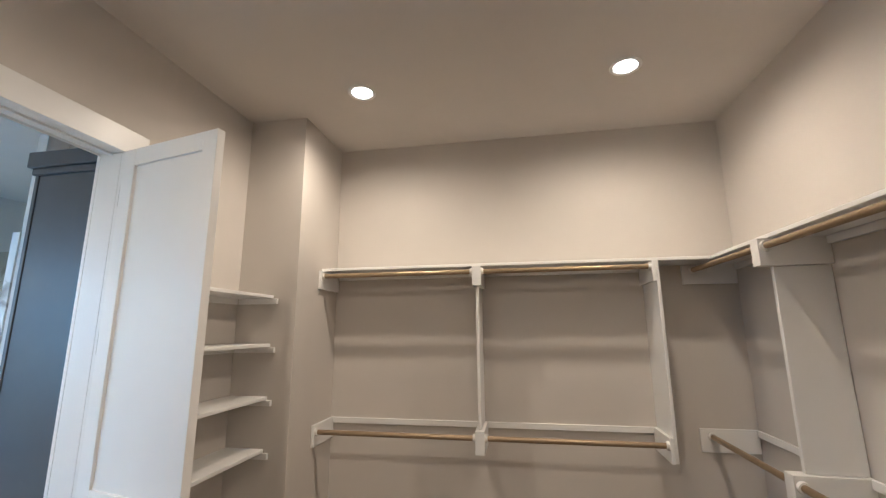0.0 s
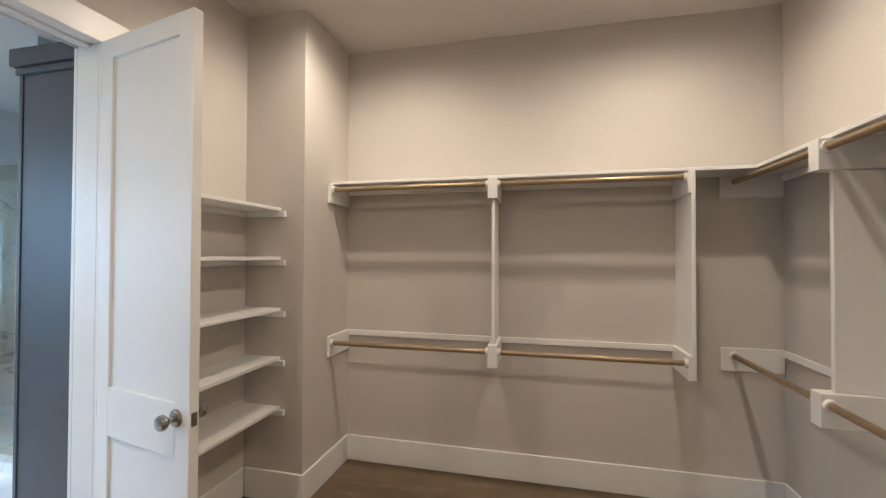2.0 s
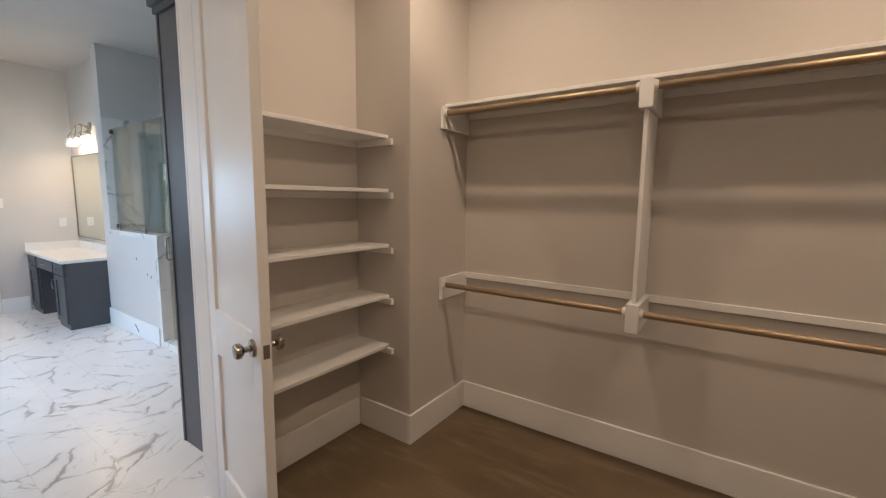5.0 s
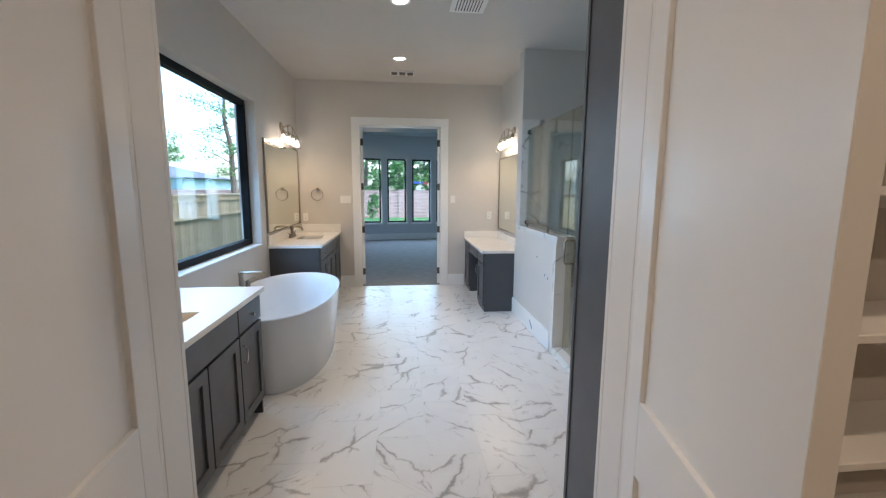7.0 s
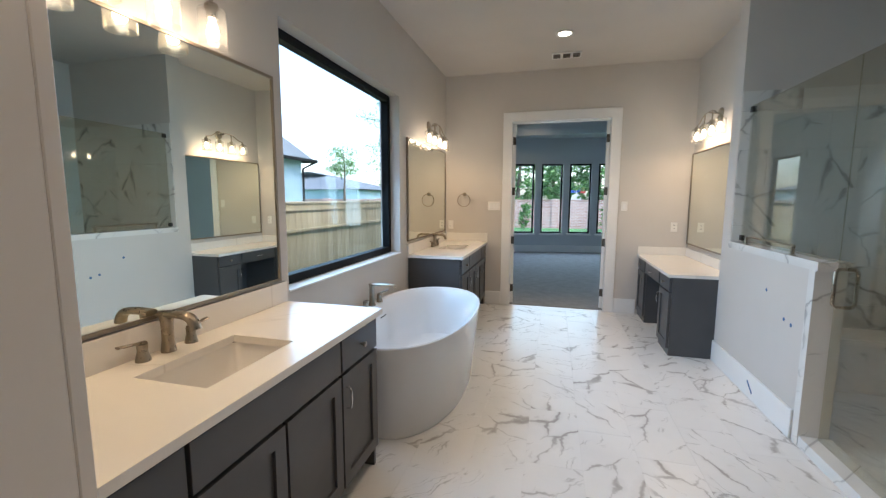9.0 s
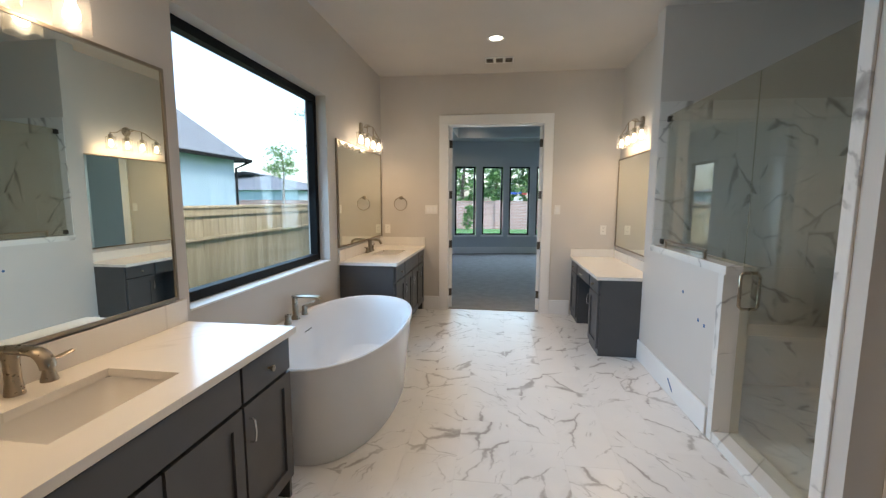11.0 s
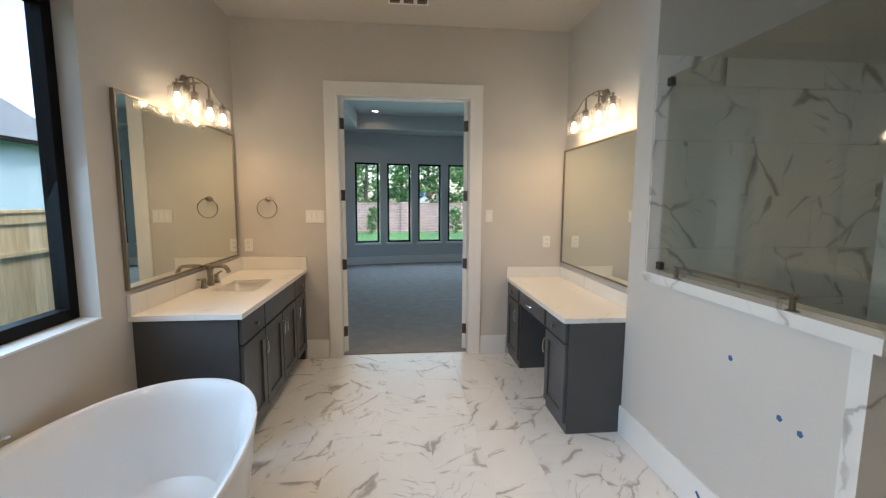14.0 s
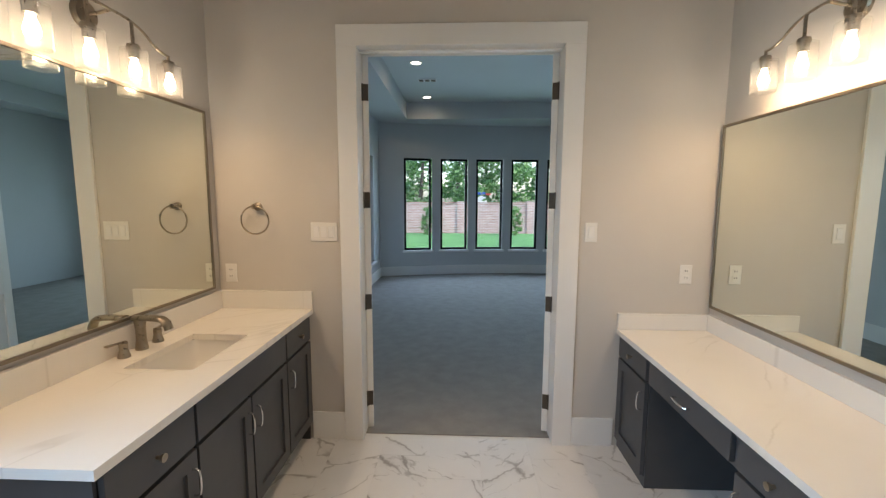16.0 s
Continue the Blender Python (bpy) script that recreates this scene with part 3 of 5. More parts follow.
def downlight(x, y, z, power, colour=SOFT, spread=166, blend=0.9):
    d = thing("downlight", (x, y, z), "round white recessed ceiling light, lit", "ceiling light", "downlights")
    bm = turned(bmesh.new(), [(0.062, -0.001), (0.085, -0.001), (0.088, -0.004), (0.084, -0.009), (0.066, -0.007), (0.062, -0.001)], seg=32)
    part("trim_ring", bm, PLASTIC, d, smooth=True, local=True)
    part("lens", turned(bmesh.new(), [(0.001, -0.004), (0.0615, -0.004), (0.0615, -0.0012), (0.001, -0.0012)], seg=32), CAN, d, "glowing lens", local=True)
    if power:
        beam = lamp("downlight_beam", "SPOT", (x, y, z - 0.03), power, colour, 0.032, (x, y, 0)).data
        beam.spot_size, beam.spot_blend = radians(spread), blend


# The pair at y=0.35 is unseen, added by guess to light the closet.
for x, y in ((-0.783, 2.418), (0.776, 2.446), (-0.783, 0.35), (0.776, 0.35)):
    downlight(x, y, H, CAN_W, AMBER, 171, 0.8)
for x, y in ((-5.94, 1.115), (-4.394, 1.125), (-2.85, 1.125)):
    downlight(x, y, H, BATH_W, SOFT, 130)


def air_vent(x, y, z, lx, ly, slots, label):
    v = thing("air_vent", (x, y, z), label, "air vent")
    part("plate", box(bmesh.new(), x - lx / 2, x + lx / 2, y - ly / 2, y + ly / 2, z - 0.010, z - 0.001, bevel=0.003), PLASTIC, v)
    n = slots
    for i in range(n):
        c = y - ly / 2 + ly * (i + 0.5) / n
        g = ly / n * 0.36
        part("grille", box(bmesh.new(), x - lx * 0.34, x + lx * 0.34, c - g, c + g, z - 0.012, z - 0.0101), VENTGREY, v, "dark slots")
        for k in range(4):
            xx = x - lx * 0.28 + lx * 0.56 * (k + 0.5) / 4
            part("louvre", box(bmesh.new(), xx - 0.002, xx + 0.002, c - g, c + g, z - 0.016, z - 0.0121), NICKEL, v)


air_vent(-6.583, 1.15, H, 0.20, 0.32, 3, "white slotted ceiling supply vent")


def fan_grille(x, y, z):
    v = thing("exhaust_fan", (x, y, z), "square white ceiling exhaust fan cover", "exhaust fan")
    part("cover", box(bmesh.new(), x - 0.15, x + 0.15, y - 0.15, y + 0.15, z - 0.018, z - 0.001, bevel=0.006), PLASTIC, v)
    for i in range(9):
        yy = y - 0.10 + 0.025 * i
        part("slot", box(bmesh.new(), x - 0.11, x + 0.11, yy - 0.004, yy + 0.004, z - 0.0195, z - 0.0181), DARK, v)


fan_grille(-4.385, 1.70, H)


def wall_plate(name, y, z, kind, gangs=1):
    """Plates on the bathroom's end wall."""
    w = 0.072 + 0.046 * (gangs - 1)
    label = {"switch": "white rocker switch plate on the wall", "outlet": "white duplex outlet plate on the wall"}[kind]
    p = thing(name, (XW, y, z), label, "light switch" if kind == "switch" else "outlet")
    part("plate", box(bmesh.new(), XW + 0.0005, XW + 0.006, y - w / 2, y + w / 2, z - 0.058, z + 0.058, bevel=0.002), PLASTIC, p)
    for g in range(gangs):
        c = y + (g - (gangs - 1) / 2) * 0.046
        if kind == "switch":
            part("rocker", box(bmesh.new(), XW + 0.006, XW + 0.010, c - 0.016, c + 0.016, z - 0.033, z + 0.033, bevel=0.0015), TRIM, p)
            part("gap", box(bmesh.new(), XW + 0.0055, XW + 0.0064, c - 0.0182, c + 0.0182, z - 0.0355, z + 0.0355), GROUT, p)
        else:
            for s in (-0.02, 0.02):
                part("socket", box(bmesh.new(), XW + 0.006, XW + 0.0085, c - 0.016, c + 0.016, z + s - 0.013, z + s + 0.013, bevel=0.001), PLASTIC, p)
                part("slot", box(bmesh.new(), XW + 0.0086, XW + 0.0090, c - 0.008, c - 0.005, z + s - 0.004, z + s + 0.006), DARK, p)
                part("slot", box(bmesh.new(), XW + 0.0086, XW + 0.0090, c + 0.005, c + 0.008, z + s - 0.004, z + s + 0.006), DARK, p)


wall_plate("switch_plate", 0.291, 1.351, "switch", 3)
wall_plate("switch_plate", 1.916, 1.359, "switch", 1)
wall_plate("outlet_plate", -0.305, 1.09, "outlet")
wall_plate("outlet_plate", 2.489, 1.109, "outlet")


def towel_ring(y, z):
    r = thing("towel_ring", (XW, y, z), "brushed nickel towel ring on the wall", "towel ring")
    part("mount", turned(bmesh.new(), [(0.026, 0.0005), (0.026, 0.010), (0.012, 0.014), (0.012, 0.045), (0.016, 0.047), (0.016, 0.060), (0.001, 0.062)], (XW, y, z), "x", 24), NICKEL, r, smooth=True)
    pts = [(XW + 0.052, y + 0.085 * math.sin(a), z - 0.082 + 0.085 * math.cos(a)) for a in (2 * math.pi * k / 40 for k in range(41))]
    part("ring", tube(bmesh.new(), pts, 0.005, 8), NICKEL, r, smooth=True)


towel_ring(-0.115, 1.505)

# ---- vanities ----


def pull(bm_parent, p0, p1, out):
    """An arched bar pull between two points, standing out."""
    p0, p1, out = Vector(p0), Vector(p1), Vector(out)
    d = (p1 - p0)
    pts = [p0, p0 + out * 0.6] + arc(p0 + out * 0.9 + d * 0.06, (p0 + p1) / 2 + out * 1.25, p1 + out * 0.9 - d * 0.06, 8) + [p1 + out * 0.6, p1]
    part("pull", tube(bmesh.new(), pts, 0.0042, 8), CHROME, bm_parent, "polished arched bar pull", smooth=True)


def cabinet_door(cab, s, x0, x1, front, z0, z1, hinge, grip=True):
    """A shaker door on a face at y=front that looks towards s; hinge -1 or 1 along x."""
    t, st = 0.02, 0.058
    x0, x1 = x0 + 0.003, x1 - 0.003
    y0, y1 = sorted((front + s * 0.002, front + s * (t + 0.002)))
    bm = B((x0, x0 + st, y0, y1, z0, z1), (x1 - st, x1, y0, y1, z0, z1), (x0 + st, x1 - st, y0, y1, z1 - st, z1), (x0 + st, x1 - st, y0, y1, z0, z0 + st))
    door = part("door", bm, GREY, cab)
    a, b = sorted((front + s * 0.003, front + s * 0.010))
    part("door_panel", B((x0 + st - 0.002, x1 - st + 0.002, a, b, z0 + st - 0.002, z1 - st + 0.002)), GREY, door)
    xh = x1 - st / 2 if hinge < 0 else x0 + st / 2
    yf = front + s * (t + 0.002)
    if grip:
        pull(door, (xh, yf, z1 - 0.16), (xh, yf, z1 - 0.06), (0, s * 0.026, 0))


def drawer_front(cab, s, x0, x1, front, z0, z1, grip):
    x0, x1, z0 = x0 + 0.003, x1 - 0.003, z0 + 0.003
    y0, y1 = sorted((front + s * 0.002, front + s * 0.022))
    d = part("drawer_front", box(bmesh.new(), x0, x1, y0, y1, z0, z1, bevel=0.0015), GREY, cab)
    yf, xc, zc = front + s * 0.022, (x0 + x1) / 2, (z0 + z1) / 2
    if grip == "knob":
        bm = turned(bmesh.new(), [(0.006, 0), (0.006, 0.014), (0.013, 0.018), (0.014, 0.026), (0.001, 0.028)], seg=18)
        bmesh.ops.transform(bm, matrix=pose(xc, yf, zc, -90 if s > 0 else 90), verts=bm.verts[:])
        part("knob", bm, NICKEL, d, "small round nickel knob", smooth=True)
    elif grip == "bar":
        pull(d, (xc - 0.055, yf, zc), (xc + 0.055, yf, zc), (0, s * 0.026, 0))


def carcass(cab, s, x0, x1, wall, front, top, toe=True):
    """A cabinet box from the wall to its face frame, with a recessed toe kick and bracket feet."""
    y0, y1 = sorted((wall + s * 0.002, front))
    fy0, fy1 = sorted((front, front - s * 0.019))
    by0, by1 = sorted((wall + s * 0.002, wall + s * 0.012))
    my0, my1 = sorted((wall + s * 0.012, front - s * 0.019))
    boxes = [(x0, x1, fy0, fy1, 0.105, top), (x0, x0 + 0.018, my0, my1, 0.105, top), (x1 - 0.018, x1, my0, my1, 0.105, top), (x0, x1, by0, by1, 0.105, top), (x0 + 0.018, x1 - 0.018, my0, my1, 0.105, 0.123)]
    for piece, b in zip(("face_frame", "side_panel", "side_panel", "back_panel", "bottom_panel"), boxes):
        part(piece, B(b), GREY, cab)
    k0, k1 = sorted((wall + s * 0.002, front - s * 0.065))
    part("toe_kick", B((x0 + 0.02, x1 - 0.02, k0, k1, 0.001, 0.1045)), GREY, cab)
    for xa, xb in ((x0, x0 + 0.019), (x1 - 0.019, x1)):
        part("foot", B((xa, xb, min(k1, k0) if s > 0 else y0, y1 if s > 0 else k1, 0.001, 0.1045) if s > 0 else (xa, xb, y0, k1, 0.001, 0.1045)), GREY, cab)
    a0, a1 = sorted((front, front + s * 0.0018))
    # A dark sheet over the face frame paints the shade between the fronts.
    part("face_gap_shade", B((x0 + 0.012, x1 - 0.012, a0, a1, 0.112, top - 0.006)), DARK, cab, "dark sheet that paints the shade between the fronts")


def faucet(name, x, y, z, s):
    """Widespread faucet: arched spout and two lever handles; the spout reaches towards s."""
    f = thing(name, (x, y, z), "brushed nickel widespread faucet on the countertop", "faucet", "vanity faucets")
    bm = turned(bmesh.new(), [(0.027, 0.0005), (0.026, 0.01), (0.021, 0.045), (0.021, 0.10), (0.025, 0.138), (0.022, 0.146)], (x, y, z), "z", 24)
    part("spout_post", bm, NICKEL, f, smooth=True)
    pts = [(x, y - s * 0.024, z + 0.143), (x, y + s * 0.03, z + 0.146), (x, y + s * 0.07, z + 0.145)] + arc((x, y + s * 0.095, z + 0.142), (x, y + s * 0.125, z + 0.136), (x, y + s * 0.134, z + 0.094), 10)
    part("spout", tube(bmesh.new(), pts, 0.02, 14, flat=(0.025, 0.014)), NICKEL, f, smooth=True)
    for sx in (-1, 1):
        hx = x + sx * 0.102
        h = part("handle_base", turned(bmesh.new(), [(0.025, 0.0005), (0.024, 0.008), (0.017, 0.035), (0.018, 0.062), (0.001, 0.064)], (hx, y, z), "z", 22), NICKEL, f, smooth=True)
        part("lever", tube(bmesh.new(), [(hx - sx * 0.012, y, z + 0.066), (hx + sx * 0.03, y, z + 0.07), (hx + sx * 0.085, y, z + 0.076)], 0.01, 10, flat=(0.0115, 0.005)), NICKEL, h, smooth=True)


def vanity_sink(name, x, y, z, w, d):
    """An undermount bowl whose rim lies under the cut-out of the counter."""
    bm = bmesh.new()
    rings = []
    for k, (f, dz) in enumerate(((1.0, 0.0), (0.97, -0.03), (0.90, -0.10), (0.80, -0.135), (0.5, -0.145), (0.06, -0.15))):
        ring = []
        for i in range(40):
            a = 2 * math.pi * i / 40
            c, sn = math.cos(a), math.sin(a)
            p = 0.22 if k < 4 else 0.5
            ring.append(bm.verts.new((w / 2 * f * math.copysign(abs(c) ** p, c), d / 2 * f * math.copysign(abs(sn) ** p, sn), dz)))
        rings.append(ring)
    for a, b in zip(rings, rings[1:]):
        for i in range(40):
            bm.faces.new((a[i], a[(i + 1) % 40], b[(i + 1) % 40], b[i]))
    bm.faces.new(rings[-1])
    out = bmesh.ops.extrude_face_region(bm, geom=bm.faces[:])
    vs = [g for g in out["geom"] if isinstance(g, bmesh.types.BMVert)]
    for v in vs:
        v.co = Vector((v.co.x * 1.05, v.co.y * 1.05, v.co.z - 0.012))
    bmesh.ops.recalc_face_normals(bm, faces=bm.faces[:])
    s = thing(name, (x, y, z), "white undermount rectangular sink bowl", "sink", "vanity sinks")
    part("bowl", bm, CERAMIC, s, smooth=True, local=True)
    part("drain", turned(bmesh.new(), [(0.022, -0.146), (0.022, -0.142), (0.015, -0.141), (0.001, -0.1425)], seg=20), NICKEL, s, smooth=True, local=True)


def countertop(name, s, x0, x1, wall, front, top, sink=None, splash=0.105, side_splash=None, label="white quartz countertop with faint veins"):
    c = thing(name, ((x0 + x1) / 2, wall, top - 0.03), label, "countertop")
    ya, yb = sorted((wall + s * 0.001, front))
    if sink:
        sx, sy, sw, sd = sink
        bx = [(x0, sx - sw / 2, ya, yb), (sx + sw / 2, x1, ya, yb), (sx - sw / 2, sx + sw / 2, ya, sy - sd / 2), (sx - sw / 2, sx + sw / 2, sy + sd / 2, yb)]
    else:
        bx = [(x0, x1, ya, yb)]
    bm = B(*[(*b, top - 0.03, top) for b in bx])
    bmesh.ops.remove_doubles(bm, verts=bm.verts[:], dist=0.0002)
    part("slab", bm, QUARTZ, c)
    a, b = sorted((wall + s * 0.001, wall + s * 0.021))
    part("backsplash", box(bmesh.new(), x0, x1, a, b, top + 0.0005, top + splash, bevel=0.0015), QUARTZ, c)
    if side_splash is not None:
        p, q = sorted((wall + s * 0.0215, front))
        part("side_splash", box(bmesh.new(), side_splash + 0.001, side_splash + 0.021, p, q, top + 0.0005, top + splash, bevel=0.0015), QUARTZ, c)


def framed_mirror(name, s, x0, x1, wall, z0, z1, label="frameless-looking wall mirror with a thin bronze metal frame"):
    m = thing(name, ((x0 + x1) / 2, wall, z0), label, "mirror", "vanity mirrors")
    w, a, b = 0.014, wall + s * 0.001, wall + s * 0.022
    ya, yb = sorted((a, b))
    for u0, u1, v0, v1 in ((x0, x0 + w, z0, z1), (x1 - w, x1, z0, z1), (x0 + w, x1 - w, z0, z0 + w), (x0 + w, x1 - w, z1 - w, z1)):
        part("frame_bar", box(bmesh.new(), u0, u1, ya, yb, v0, v1, bevel=0.001), FRAME, m, "thin nickel bronze frame bar")
    ya, yb = sorted((wall + s * 0.002, wall + s * 0.016))
    part("glass", B((x0 + w - 0.002, x1 - w + 0.002, ya, yb, z0 + w - 0.002, z1 - w + 0.002)), MIRROR, m, "silvered glass")


def vanity_light(xc, wall, s, z):
    """A four-lamp bar with clear cylinder shades on a bowed arm."""
    v = thing("vanity_light", (xc, wall, z), "nickel four-lamp vanity light with clear glass shades, lit", "wall light", "vanity lights")
    y = wall + s * 0.115
    part("back_plate", turned(bmesh.new(), [(0.058, 0.001), (0.058, 0.012), (0.05, 0.02), (0.001, 0.022)], (xc, wall, z + 0.175), "y", 28) if s > 0 else turned(bmesh.new(), [(0.058, -0.001), (0.058, -0.012), (0.05, -0.02), (0.001, -0.022)], (xc, wall, z + 0.175), "y", 28), NICKEL, v, smooth=True)
    part("stem", tube(bmesh.new(), [(xc, wall + s * 0.015, z + 0.175), (xc, wall + s * 0.07, z + 0.18), (xc, y, z + 0.19)], 0.007, 10), NICKEL, v, smooth=True)
    for sx in (-1, 1):
        pts = arc((xc, y, z + 0.192), (xc + sx * 0.13, y, z + 0.20), (xc + sx * 0.20, y, z + 0.155), 8)[:-1] + arc((xc + sx * 0.20, y, z + 0.155), (xc + sx * 0.26, y, z + 0.115), (xc + sx * 0.325, y, z + 0.118), 8)
        part("arm", tube(bmesh.new(), pts, 0.006, 8), NICKEL, v, smooth=True)
    for k, dz in ((-1.5, 0.118), (-0.5, 0.185), (0.5, 0.185), (1.5, 0.118)):
        x = xc + k * 0.2165
        part("socket", turned(bmesh.new(), [(0.007, dz + 0.004), (0.007, 0.098), (0.022, 0.096), (0.025, 0.092), (0.025, 0.072), (0.021, 0.076), (0.021, 0.040), (0.001, 0.038)][::-1], (x, y, z), "z", 22), NICKEL, v, smooth=True)
        bm = turned(bmesh.new(), [(0.030, 0.078), (0.050, 0.074), (0.0525, 0.066), (0.0525, -0.068), (0.0500, -0.068), (0.0500, 0.064), (0.030, 0.072)], (x, y, z), "z", 28)
        shade = part("shade", bm, SHADEGLASS, v, "clear glass cylinder shade", smooth=True)
        shade.visible_shadow = False
        bulb = part("bulb", turned(bmesh.new(), [(0.012, 0.038), (0.013, 0.025), (0.020, 0.004), (0.0235, -0.014), (0.020, -0.030), (0.011, -0.039), (0.001, -0.042)][::-1], (x, y, z), "z", 20), BULB, v, "glowing bulb", smooth=True)
        bulb.visible_shadow = False
        beam = lamp("vanity_bulb", "SPOT", (x, y, z + 0.02), BULB_W, WARM, 0.025, (x, y, 0)).data
        beam.spot_size, beam.spot_blend = radians(172), 0.8


# far sink vanity
LT, LF = 0.866, 0.168
lv = thing("sink_vanity", (-6.29, YS, 0), "dark grey shaker sink vanity with white quartz top", "vanity cabinet", "sink vanities")
carcass(lv, 1, XW + 0.002, -5.525, YS, LF, LT - 0.0305)
for a, b, grip in ((-5.917, -5.535, "knob"), (-6.697, -5.925, ""), (-7.06, -6.705, "knob")):
    drawer_front(lv, 1, a, b, LF, 0.672, 0.822, grip)
for a, b, hg in ((-5.917, -5.535, 1), (-6.305, -5.925, 1), (-6.697, -6.313, -1), (-7.06, -6.705, -1)):
    cabinet_door(lv, 1, a, b, LF, 0.125, 0.66, hg)
LSX = -6.335
countertop("sink_countertop", 1, XW + 0.001, -5.494, YS, 0.207, LT, (LSX, -0.085, 0.44, 0.29), 0.115, XW)
vanity_sink("undermount_sink", LSX, -0.085, LT - 0.031, 0.46, 0.31)
faucet("sink_faucet", LSX, YS + 0.062, LT, 1)
framed_mirror("vanity_mirror", 1, -7.0, -5.492, YS, 1.005, 2.058)
vanity_light(-6.25, YS, 1, 2.105)

# near sink vanity
nv = thing("sink_vanity", (-2.65, YS, 0), "dark grey shaker sink vanity with white quartz top", "vanity cabinet", "sink vanities")
carcass(nv, 1, -3.432, XE - 0.002, YS, LF, LT - 0.0305)
for a, b, grip in ((-3.422, -3.052, "knob"), (-3.044, -2.262, ""), (-2.254, -1.87, "knob")):
    drawer_front(nv, 1, a, b, LF, 0.672, 0.822, grip)
for a, b, hg in ((-3.422, -3.052, -1), (-3.044, -2.657, 1), (-2.649, -2.262, -1), (-2.254, -1.87, 1)):
    cabinet_door(nv, 1, a, b, LF, 0.125, 0.66, hg, grip=a < -3.1 or a > -2.3)
NSX = -2.672
countertop("sink_countertop", 1, -3.463, XE - 0.001, YS, 0.207, LT, (NSX, -0.08, 0.44, 0.29), 0.115)
vanity_sink("undermount_sink", NSX, -0.08, LT - 0.031, 0.46, 0.31)
faucet("sink_faucet", NSX, YS + 0.062, LT, 1)
framed_mirror("vanity_mirror", 1, -3.415, -1.90, YS, 0.99, 2.065)
vanity_light(-2.60, YS, 1, 2.105)

# make-up vanity
RT, RF = 0.765, 2.135
rv = thing("makeup_vanity", (-6.3, YN, 0), "dark grey make-up vanity with open knee space and quartz top", "vanity cabinet")
for x0, x1 in ((XW + 0.002, -6.68), (-5.985, -5.602)):
    part("body", B((x0, x1, RF, YN - 0.002, 0.001, RT - 0.0305)), GREY, rv)
    # Same sheet of painted shade behind these fronts.
    part("face_gap_shade", B((x0 + 0.012, x1 - 0.012, RF - 0.0018, RF, 0.06, RT - 0.036)), DARK, rv, "dark sheet that paints the shade between the fronts")
part("apron", B((-6.679, -5.986, RF, RF + 0.018, 0.585, RT - 0.0305)), GREY, rv)
part("back_panel", B((-6.679, -5.986, YN - 0.02, YN - 0.002, 0.001, RT - 0.0305)), GREY, rv)
drawer_front(rv, -1, -7.065, -6.69, RF, 0.60, 0.725, "knob")
drawer_front(rv, -1, -6.66, -6.005, RF, 0.60, 0.725, "bar")
drawer_front(rv, -1, -5.975, -5.612, RF, 0.60, 0.725, "knob")
cabinet_door(rv, -1, -7.065, -6.69, RF, 0.07, 0.588, -1)
cabinet_door(rv, -1, -5.975, -5.612, RF, 0.07, 0.588, 1)
rvc = countertop("makeup_countertop", -1, XW + 0.001, -5.601, YN, 2.098, RT, None, 0.10, XW)
framed_mirror("vanity_mirror", -1, -7.058, -5.62, YN, 0.91, 1.978)
vanity_light(-6.30, YN, -1, 2.118)

# tall linen cabinet
tc = thing("linen_cabinet", (-2.14, 2.2, 0), "tall dark grey linen cabinet with crown, beside the closet door", "cabinet")
part("body", B((-2.385, XE - 0.002, 1.884, YN - 0.002, 0.001, 2.43)), GREY, tc)
part("edge_strip", box(bmesh.new(), -2.409, -2.386, 1.878, YN - 0.002, 0.001, 2.43, bevel=0.002), GREY, tc)
part("crown", B((-2.425, XE - 0.002, 1.868, YN - 0.002, 2.431, 2.468), (-2.440, XE - 0.002, 1.850, YN - 0.002, 2.468, 2.555), bevel=0.004), GREY, tc)

# ---- bathtub ----


